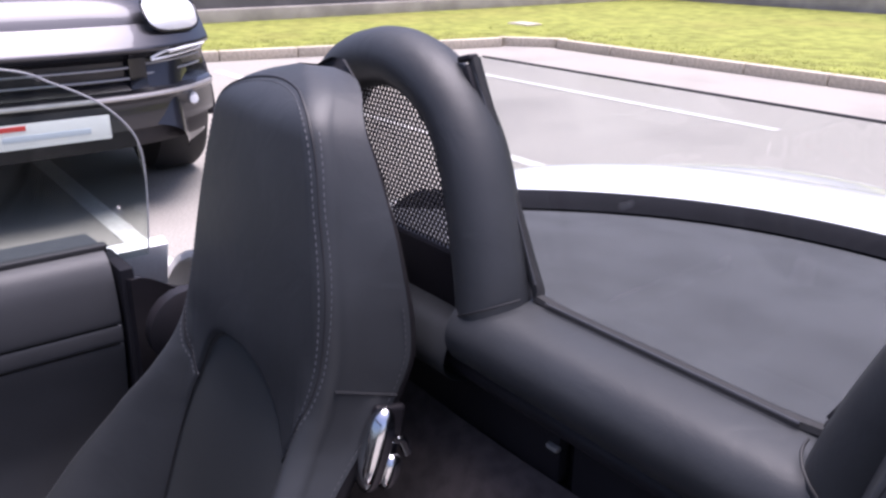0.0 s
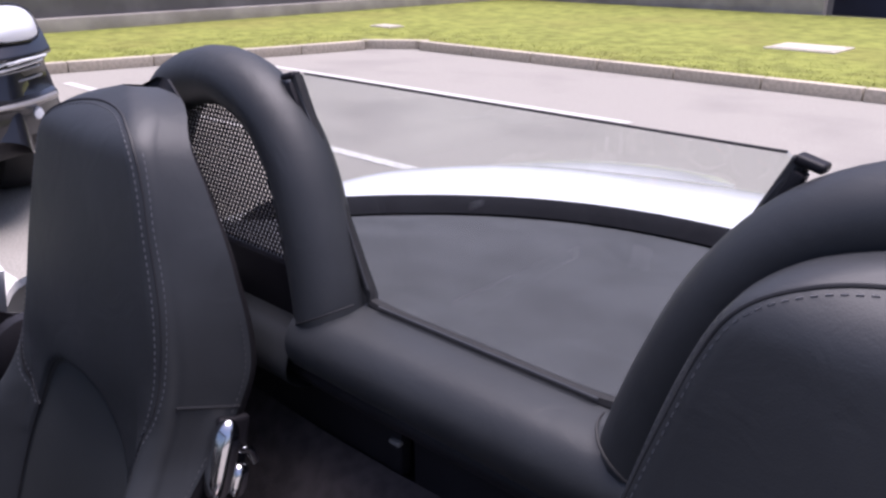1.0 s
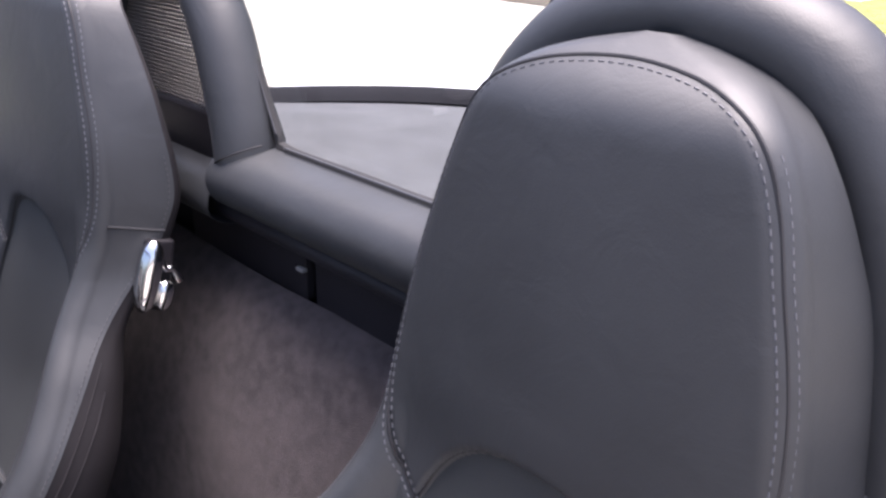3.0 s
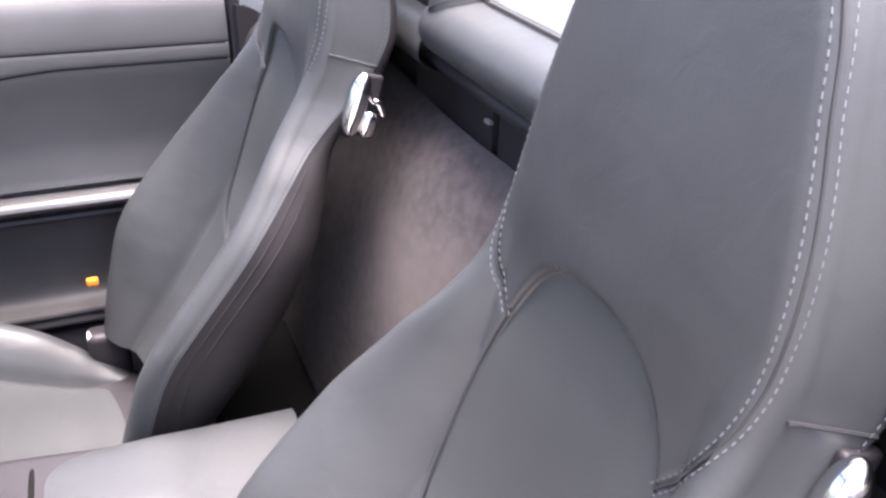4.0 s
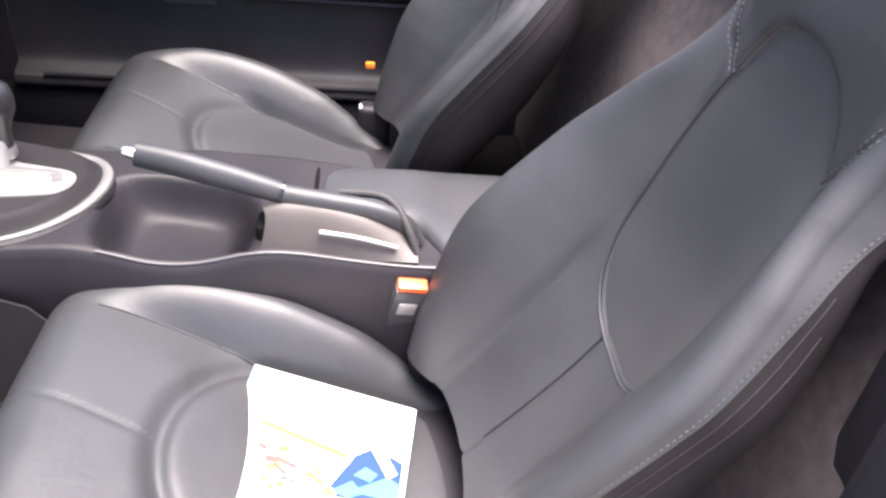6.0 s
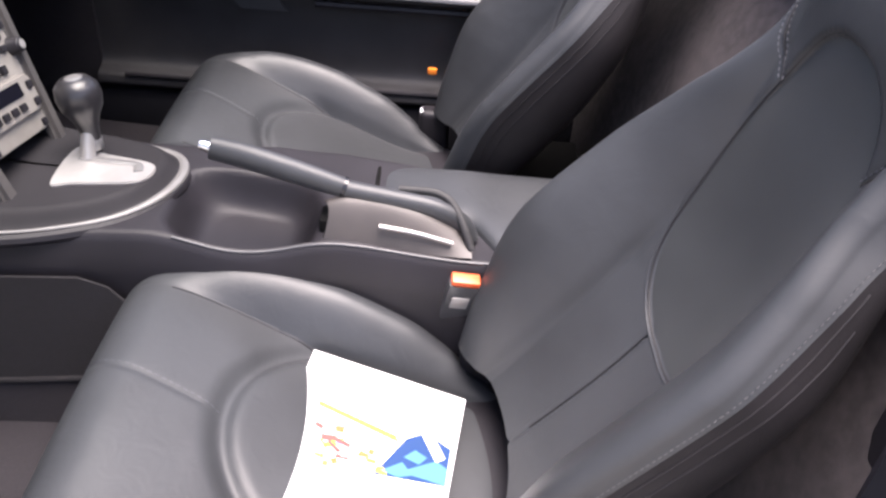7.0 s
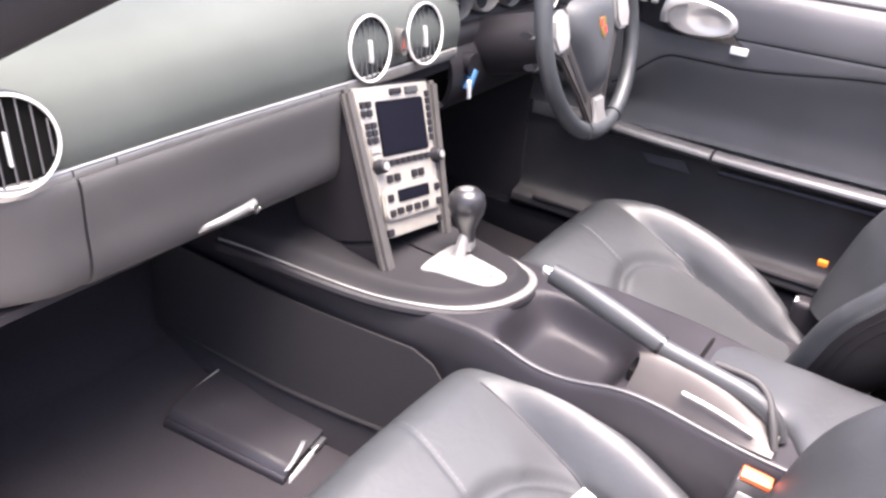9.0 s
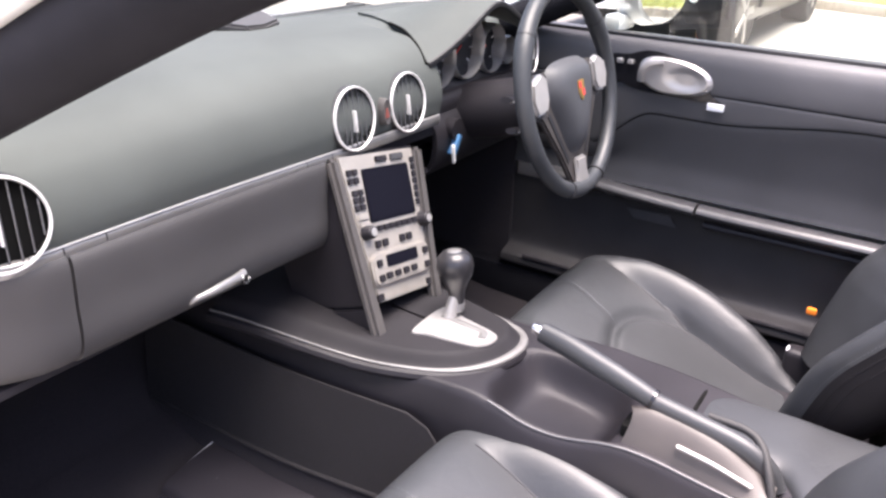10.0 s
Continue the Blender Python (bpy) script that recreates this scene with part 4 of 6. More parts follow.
def build_seat(name, label, at, cush_at, recline, group):
    t = thing(name, label, "car seat", at, group)
    th = radians(recline)
    up = Vector((0, -math.sin(th), math.cos(th)))
    fw = Vector((0, math.cos(th), math.sin(th)))
    base = Vector((0, 0, 0))

    def P(x, s, d):
        return base + Vector((x, 0, 0)) + up * s + fw * d

    seam = smooth_path([(x, s, 0) for x, s in headrest_line()], 6)
    seam_np = np.array([(p.x, p.y) for p in seam])

    def groove(x, s):
        g = 0.0
        e = insert_gap(x, s)
        g += (0.0055 + 0.0015 * step(s, 0.44, 0.54)) * step(-e, -0.0015, 0.004)
        # the panel above swells a little towards the oval
        if s > 0.46 and e > 0:
            g -= 0.0012 * math.exp(-(e / 0.014) ** 2)
        if s > 0.42:
            dd = np.min(np.hypot(seam_np[:, 0] - x, seam_np[:, 1] - s))
            g += 0.0038 * math.exp(-(dd / 0.0032) ** 2) * (1 - step(s, 0.755, 0.80))
        if s < 0.30:
            g += 0.004 * math.exp(-((abs(x) - FOLD - 0.03 * (0.28 - s)) / 0.0045) ** 2) * (1 - step(s, 0.24, 0.30))
        # upright seam below the oval
        if s < 0.205:
            g += 0.003 * math.exp(-((x - 0.018 - 0.08 * s) / 0.004) ** 2)
        return g

    NS = 200

    def section(u, v):
        s = 0.847 * v
        w = lerp_table(BACK_W, s)
        G = lerp_table(SIDE, s)
        r = min(0.020, w * 0.6)
        # path length: side, corner, front, corner, side
        side, arc, fr = G, r * math.pi / 2, 2 * (w - r)
        L = 2 * side + 2 * arc + fr
        q = u * L
        sg = -1
        if q > L / 2:
            q = L - q
            sg = 1
        if q < side:
            x, d = w, -r - (side - q)
            x += lerp_table(FLARE, s) * (side - q) / side
        elif q < side + arc:
            a = (q - side) / r
            x, d = w - r + r * math.cos(a), -r + r * math.sin(a)
        else:
            x, d = w - r - (q - side - arc), 0.0
        x *= sg
        dd = back_depth(min(abs(x), w - r * 0.4) * sg, s, w)
        low = lerp_table(EDGE, s) - 0.085 * step(s, 0.785, 0.885) ** 1.5
        k = 1.0 if q > side else max(0.0, q / side)
        if d < 0:
            d = d + low + (dd - low) * (0.35 + 0.65 * k)
        else:
            d = d + dd - groove(x, s)
        return P(x, s, d)
    bk = sheet(section, 180, NS)
    bmesh.ops.recalc_face_normals(bk, faces=bk.faces[:])
    part("backrest", moved(bk, Matrix.Translation(at)), LEATHER, t, sharp=60)

    # oval centre panel
    def centre(u, v):
        q = 2 * math.pi * u
        ex, es = insert_edge(q)
        x, s = ex * v * 0.985, INS_S + (es - INS_S) * v * 0.985
        w = lerp_table(BACK_W, s)
        d = back_depth(x, s, w) - 0.0020 - (0.0020 + 0.0020 * step(s, 0.44, 0.54)) * v ** 7
        return P(x, s, d)
    cp = moved(sheet(centre, 72, 26, close_u=True), Matrix.Translation(at))
    bmesh.ops.recalc_face_normals(cp, faces=cp.faces[:])
    part("centre_panel", cp, SUEDE, t, "dark grey oval cloth centre panel")

    rimline = []
    for k in range(60):
        x, s = insert_edge(2 * math.pi * k / 60)
        rimline.append(P(x * 0.998, s, back_depth(x, s, 0.2) - 0.0022 - 0.0012 * step(s, 0.44, 0.54)) + Vector(at))
    part("centre_piping", tube(rimline, 0.0016, 6, closed=True), PIPING, t)

    foot = []
    for k in range(41):
        x, s = insert_edge(math.pi + math.pi * k / 40)
        foot.append(P(x * 1.022, INS_S + (s - INS_S) * 1.016, back_depth(x * 1.022, s, 0.2) - 0.0012) + Vector(at))
    part("centre_rim", tube(foot, lambda q: 0.0032 * math.sin(math.pi * min(1, max(0.02, q))) ** 0.5, 8), LEATHER, t)
    # added near-black block: covers lit floor, paints the shade below the backrest
    part("seat_base", box(at[0] - 0.20, at[0] + 0.255, -0.205, -0.03, 0.165, 0.290, 0.02), GAPSHADE, t)
    # moulded rear shell
    def rear(s):
        w = lerp_table(BACK_W, s)
        r = min(0.020, w * 0.6)
        low = lerp_table(EDGE, s) - 0.085 * step(s, 0.785, 0.885) ** 1.5
        dd = back_depth(w - r * 0.4, s, w)
        return w + lerp_table(FLARE, s), -r - lerp_table(SIDE, s) + low + (dd - low) * 0.35

    def shell_depth(s, d0):
        return max(lerp_table(SHELL_D, s), d0 - lerp_table(CURVE, s) + 0.045)

    def shell(u, v):
        s = 0.005 + 0.85 * v
        w, d0 = rear(s)
        q = math.pi * u
        return P((w - 0.0015) * math.cos(q), s, d0 + 0.002 - shell_depth(s, d0) * math.sin(q) ** 0.55) + Vector(at)
    sh = sheet(shell, 48, 60)
    bmesh.ops.recalc_face_normals(sh, faces=sh.faces[:])
    part("rear_shell", sh, SHELL, t, "brown-black moulded plastic seat shell")
    for s_ in (-1, 1):
        for off in (0.010, 0.024):
            rid = []
            for s in np.linspace(0.04, 0.47 - off * 2, 40):
                w, d0 = rear(s)
                q = (off / max(0.1, shell_depth(s, d0))) ** 1.6
                rid.append(P(s_ * (w - 0.001) * math.cos(q), s, d0 - shell_depth(s, d0) * math.sin(q) ** 0.55) + Vector(at))
            part("shell_ridge", tube(rid, 0.0010, 6), SHELL, t)

    lo = [P(0.018 + 0.08 * s, s, back_depth(0.018 + 0.08 * s, s, 0.2) - 0.0015) + Vector(at) for s in np.linspace(0.03, 0.198, 24)]
    part("back_seam", tube(lo, 0.0013, 6), PIPING, t)
    part("stitching", stitches([p + Vector((-0.005, 0.0012, 0.0)) for p in lo], 0.0035, 0.0035, 0.0005), THREAD, t)
    # piping and twin stitching round the headrest
    def on(x, s, lift):
        return P(x, s, back_depth(x, s, 0.2) - corner_drop(x, s) + lift) + Vector(at)
    line = [on(p.x, p.y, -0.0008 + 0.0010 * step(p.y, 0.755, 0.80)) for p in seam]
    part("seam", tube(line, 0.0013, 6), PIPING, t)
    for off in (-0.0038, 0.0038):
        ln = []
        for i, p in enumerate(seam):
            a, b = seam[max(0, i - 1)], seam[min(len(seam) - 1, i + 1)]
            nrm = Vector((b.y - a.y, -(b.x - a.x))).normalized()
            if p.y > 0.80 and (p.y + nrm.y * off) > p.y:
                continue
            ln.append(on(p.x + nrm.x * off, p.y + nrm.y * off, 0.0002))
        part("stitching", stitches(ln, 0.0034, 0.0030, 0.0006), THREAD, t, "light grey double stitching")
    for s_ in (-1, 1):
        side = []
        for k in np.linspace(-0.1, 1, 10):
            s = 0.583 - 0.006 * k
            w, r = lerp_table(BACK_W, s), 0.020
            low, dd = lerp_table(EDGE, s), back_depth(lerp_table(BACK_W, s) - 0.008, s, 0.2)
            side.append(P(s_ * (w + lerp_table(FLARE, s) * max(0, k) + 0.0002), s, -r - lerp_table(SIDE, s) * k + low + (dd - low) * (1 - 0.65 * k)) + Vector(at))
        part("side_seam", tube(side, 0.0016, 6), PIPING, t)
        # stitch line along the rear edge of the side panel
        edge = []
        for s in np.linspace(0.08, 0.66, 60):
            w, d0 = rear(s)
            edge.append(P(s_ * (w + 0.0005), s, d0 + 0.006) + Vector(at))
        part("edge_stitching", stitches(edge, 0.003, 0.003, 0.0005), THREAD2, t)

    # release lever: two polished beads and a hooked pin on the shoulder of the shell
    for s_ in (-1, 1):
        lu = (up - fw * 0.15).normalized()
        lf = (fw + up * 0.15).normalized()
        C = P(s_ * 0.174, 0.530, -0.034) + Vector(at)
        part("lever_base", moved(box(-0.006, 0.006, -0.020, 0.012, -0.040, 0.040, 0.005, 3), Matrix.Translation(C - Vector((s_ * 0.010, 0, 0)) - lf * 0.010) @ Matrix.Rotation(th * 1.5, 4, "X")), PLASTIC, t)
        bead = lambda r, q: r * math.sqrt(max(0.01, 1 - abs(2 * q - 1) ** 3.2))
        fine = [0.5 - 0.5 * math.cos(math.pi * k / 23) for k in range(24)]
        lev = part("release_lever", tube([C + lu * (-0.040 + 0.082 * k) for k in fine], lambda q: bead(0.0135, fine[int(round(q * 23))]), 16), CHROME, t, "polished chrome seat release lever")
        sub("lever_bead", tube([C - lf * 0.020 + lu * (-0.038 + 0.036 * k) for k in fine], lambda q: bead(0.0112, fine[int(round(q * 23))]), 14), CHROME, lev)
        hook = smooth_path([C - lf * 0.010 + lu * 0.022, C - lf * 0.018 + lu * 0.010, C - lf * 0.027 + lu * 0.009, C - lf * 0.037 - lu * 0.004], 6)
        sub("lever_hook", tube(hook, lambda q: 0.0028 + 0.0022 * q, 10), CHROME, lev)

    # cushion: y forward from the hinge
    PAN = [(-0.02, -0.045), (0.05, -0.031), (0.104, -0.013), (0.196, 0.028), (0.28, 0.066), (0.345, 0.098), (0.41, 0.126), (0.445, 0.132), (0.475, 0.121), (0.495, 0.092), (0.504, 0.05), (0.506, 0.0)]
    CW = [(-0.02, 0.20), (0.10, 0.235), (0.25, 0.245), (0.40, 0.232), (0.47, 0.205), (0.506, 0.19)]
    BOL = [(-0.02, 0.004), (0.03, 0.026), (0.064, 0.046), (0.126, 0.065), (0.20, 0.068), (0.27, 0.060), (0.35, 0.036), (0.40, 0.013), (0.435, 0.001), (0.45, 0.0)]
    cush_pts = smooth_path([(0, a, b) for a, b in PAN], 12)

    def crease(y):
        return 0.150 + 0.014 * step(y, 0.15, 0.43)

    def pan_gap(x, y):
        r = math.hypot(x / 0.160, (y - 0.18) / 0.145) if y > 0.18 else abs(x) / 0.160
        return (r - 1) * 0.15

    def pan_dip(x, y):
        e = pan_gap(x, y)
        d = 0.012 * math.exp(-(e / 0.0115) ** 2)
        if y > 0.325:
            d += 0.0014 * math.exp(-((x - 0.20 * (y - 0.37)) / 0.004) ** 2)
        return d - 0.006 * math.cos(x * 9)

    def cushion(u, v):
        c = cush_pts[int(round(v * (len(cush_pts) - 1)))]
        w = lerp_table(CW, c.y)
        r, cr = 0.035, crease(c.y)
        cr = min(cr, w - r - 0.006)
        sg = -1 if u < 0.5 else 1
        a = abs(2 * u - 1)
        bol = lerp_table(BOL, c.y)
        if a <= 0.5:
            x, dz = cr * a / 0.5, 0.0
            dz -= pan_dip(x * sg, c.y)
        elif a <= 0.72:
            k = (a - 0.5) / 0.22
            x = cr + (w - r - cr) * k
            dz = bol * math.sin(math.pi * 0.5 * k) - pan_dip(cr * sg, c.y) * (1 - step(k, 0.0, 0.25))
        elif a <= 0.88:
            q = (a - 0.72) / 0.16 * math.pi / 2
            x, dz = w - r + r * math.sin(q), bol - r * (1 - math.cos(q))
        else:
            k = (a - 0.88) / 0.12
            x, dz = w, bol * (1 - 0.8 * k) - r - 0.09 * k
        z = c.z + dz
        # the front drops to the base
        if c.z < 0.1 and c.y > 0.49:
            z = min(z, c.z + 0.005)
        return x * sg, c.y, z
    cb = moved(sheet(cushion, 176, len(cush_pts) - 1), Matrix.Translation(cush_at))
    bmesh.ops.recalc_face_normals(cb, faces=cb.faces[:])
    part("cushion", cb, LEATHER, t, sharp=60)
    py, pz = [p.y for p in cush_pts[:-14]], [p.z for p in cush_pts[:-14]]
    sl = []
    for y in np.linspace(0.330, 0.488, 34):
        x = 0.20 * (y - 0.37)
        sl.append(Vector((x + 0.005, y, np.interp(y, py, pz) - pan_dip(x + 0.007, y) + 0.0004)) + Vector(cush_at))
    part("stitching", stitches(sl, 0.005, 0.004, 0.0004), THREAD, t)
    for s_ in (-1, 1):
        pts = []
        for y in np.linspace(0.03, 0.425, 40):
            pts.append(Vector((s_ * crease(y), y, np.interp(y, py, pz) - pan_dip(s_ * crease(y), y) + 0.0002)) + Vector(cush_at))
        part("bolster_seam", tube(pts, 0.0014, 6), PIPING, t)
        hx = s_ * 0.205
        hb = part("hinge_cover", moved(box(-0.022, 0.022, -0.035, 0.03, -0.05, 0.045, 0.014, 3), Matrix.Translation(Vector(cush_at) + Vector((hx * 1.0, 0.015, -0.005)))), PLASTIC, t)
        sub("hinge_cap", moved(box(-0.012, 0.012, -0.014, 0.014, -0.012, 0.014, 0.006, 2), Matrix.Translation(Vector(cush_at) + Vector((hx * 0.98, 0.030, 0.025)))), LAMP, hb, "pale hinge cap")
    part("seat_base", moved(box(-0.19, 0.19, -0.05, 0.44, -0.17, -0.035, 0.03, 3), Matrix.Translation(cush_at)), PLASTIC, t)
    for s_ in (-1, 1):
        part("seat_rail", moved(box(s_ * 0.17 - 0.016, s_ * 0.17 + 0.016, -0.12, 0.48, -(cush_at[2] - 0.135), -0.16, 0.004), Matrix.Translation(cush_at)), PLASTIC, t)
    return t


build_seat("passenger_seat", "black leather bucket seat with integral headrest and oval cloth centre", (-0.337, -0.151, 0.33), (-0.352, 0.024, 0.33), 9, "seats of the roadster")
build_seat("driver_seat", "black leather driver's bucket seat set beside the steering wheel", (0.356, -0.099, 0.338), (0.340, 0.110, 0.335), 9, "seats of the roadster")


# ---------------- roll hoops with mesh, wind deflector
def build_hoop(s):
    t = thing("roll_hoop", "padded black roll hoop with mesh behind the seat", "roll bar", (s * 0.34, -0.335, 0.9), "roll hoops")
    pts = [(0.163, 0.925), (0.171, 0.975), (0.190, 1.04), (0.214, 1.10), (0.252, 1.145), (0.305, 1.168), (0.36, 1.170), (0.42, 1.150), (0.462, 1.10), (0.49, 1.03), (0.51, 0.925)]
    P = smooth_path([(s * x, -0.337 - 0.06 * (z - 0.93), z) for x, z in pts], 6)
    part("tube", tube(P, lambda q: 0.029 + 0.006 * (1 - step(q, 0.12, 0.40)), 20, up=(0, 1, 0), ry=lambda q: 0.034 + 0.004 * math.exp(-(q / 0.10) ** 2)), LEATHER, t)
    ringp = [(s * (0.168 + 0.0352 * math.cos(a)), -0.3395 + 0.0372 * math.sin(a), 0.9695 - 0.0175 * math.cos(a)) for a in (radians(k) for k in range(5, 176, 10))]
    part("cover_seam", tube(ringp, 0.0011, 6), PIPING, t)
    # backing panel below the mesh
    part("lower_panel", box(min(s * 0.19, s * 0.49), max(s * 0.19, s * 0.49), -0.352, -0.336, 0.94, 1.000, 0.004), PLASTIC, t)
    # mesh: two slanted sets of wires
    bm = bmesh.new()

    def inner(x, z):
        if z < 1.0 or not (0.19 < x < 0.495):
            return False
        top = np.interp(x, [p[0] for p in pts[:7]] + [0.42, 0.462, 0.49, 0.51], [p[1] for p in pts[:7]] + [1.150, 1.10, 1.03, 0.925])
        left = np.interp(z, [p[1] for p in pts[:6]], [p[0] for p in pts[:6]])
        return z < top and x > left

    pitch = 0.0064

    def strut(a, b, w):
        d = Vector((b[0] - a[0], 0, b[1] - a[1]))
        n = Vector((-d.z, 0, d.x)).normalized() * w
        yy = Vector((0, 0.0014, 0))
        A, B = Vector((s * a[0], -0.345, a[1])), Vector((s * b[0], -0.345, b[1]))
        n.x *= s
        r0 = [bm.verts.new(A + q) for q in (n, yy, -n, -yy)]
        r1 = [bm.verts.new(B + q) for q in (n, yy, -n, -yy)]
        for k in range(4):
            bm.faces.new((r0[k], r0[(k + 1) % 4], r1[(k + 1) % 4], r1[k]))
    rows = int(0.2 / (pitch * 0.72))
    for j in range(rows):
        for i in range(56):
            x = 0.17 + i * pitch * 0.95 + (j % 2) * pitch * 0.475
            z = 1.0 + j * pitch * 0.72
            if not inner(x, z):
                continue
            strut((x, z), (x, z + pitch * 0.40), 0.00115)
            strut((x, z + pitch * 0.40), (x - pitch * 0.475, z + pitch * 0.72), 0.00115)
            strut((x, z + pitch * 0.40), (x + pitch * 0.475, z + pitch * 0.72), 0.00115)
    m = part("mesh", bm, PLASTIC, t, "black wire mesh")
    tagged(m, kind="stuff")
    return t


for side in (1, -1):
    build_hoop(side)


def build_deflector():
    t = thing("wind_deflector", "clear glass wind deflector between the roll hoops", "windbreak", (0, -0.36, 0.98))
    out = [(-0.120, 0.978), (0.120, 0.978), (0.135, 0.990), (0.228, 1.178), (0.222, 1.183), (-0.222, 1.183), (-0.228, 1.178), (-0.135, 0.990)]
    m = Matrix(((1, 0, 0, 0), (0, 0, 1, -0.366), (0, 1, 0, 0), (0, 0, 0, 1)))
    g = part("pane", plate(out, 0.004, m, 0), TINTED, t, "clear glass pane")
    g.visible_shadow = False
    part("top_edge", tube([Vector((x, -0.364, 1.183)) for x in np.linspace(-0.222, 0.222, 6)], 0.0010, 6), RUBBER, t)
    part("bottom_seal", tube(smooth_path([(-0.232, -0.362, 1.18), (-0.185, -0.362, 1.085), (-0.140, -0.362, 0.995), (-0.120, -0.360, 0.980), (0, -0.360, 0.979), (0.120, -0.360, 0.980), (0.140, -0.362, 0.995), (0.185, -0.362, 1.085), (0.232, -0.362, 1.18)], 6), 0.0060, 8), RUBBER, t)
    for s in (-1, 1):
        part("pane_edge", tube(smooth_path([(s * 0.226, -0.358, 1.172), (s * 0.178, -0.357, 1.085), (s * 0.134, -0.355, 0.996)], 6), 0.0012, 6), KNOB, t)
    part("bottom_bead", tube([Vector((x, -0.353, 0.984)) for x in np.linspace(-0.118, 0.118, 5)], 0.0013, 6), KNOB, t)
    for s in (-1, 1):
        b = part("bracket", moved(box(-0.009, 0.009, -0.006, 0.006, -0.003, 0.003, 0.0025, 3), Matrix.Translation((s * 0.238, -0.360, 1.180)) @ pose(0, 0, 0, 0, s * 14, 0)), PLASTIC, t)
        sub("clamp", moved(box(-0.004, 0.004, -0.006, 0.006, -0.030, 0.010, 0.003), Matrix.Translation((s * 0.230, -0.358, 1.166)) @ pose(0, 0, 0, 0, s * 26, 0)), PLASTIC, b)
    return t


build_deflector()


# ---------------- dashboard
def build_vent(t, c, r, tilt=0, yaw=0, deep=0.0105):
    """A round vent sunk in the pad: dark bezel, thin silver ring, black well, raked slats and a bright tab."""
    m = Matrix.Translation(c) @ pose(0, 0, 0, 90 + tilt, 0, yaw)
    v = part("air_vent", lathe([(r * 0.925, -0.012), (r * 0.93, 0.002), (r * 0.950, 0.0042), (r * 0.988, 0.0042), (r * 1.0, 0.002), (r * 1.0, -0.014)], 48, m, False), RINGSILVER, t, "round air vent with a thin silver ring")
    sub("vent_bezel", lathe([(r * 0.995, -0.012), (r * 1.0, 0.0002), (r * 1.016, -0.0012), (r * 1.02, -0.014)], 48, m, False), PIPING, v)
    sub("vent_well", lathe([(0.0, -deep), (r * 0.90, -deep), (r * 0.93, 0.001)], 40, m, False), GAPSHADE, v)
    for k in range(-3, 4):
        x = (k + 0.3) * r * 0.25
        h = math.sqrt(max(0.0, (r * 0.91) ** 2 - x * x))
        sl = box(-0.0009, 0.0009, -h, h, 0.0035 - deep, 0.0010 + 0.3 * (0.0105 - deep), 0.0004, 1)
        sub("vent_slat", moved(sl, m @ Matrix.Translation((x, 0, -0.002)) @ Matrix.Rotation(radians(-24), 4, "Y")), VENTSLAT, v)
    sub("vent_tab", moved(box(-0.0017, 0.0017, -r * 0.42, r * 0.26, -0.004, 0.0055, 0.002), m), RINGSILVER, v)
    return v


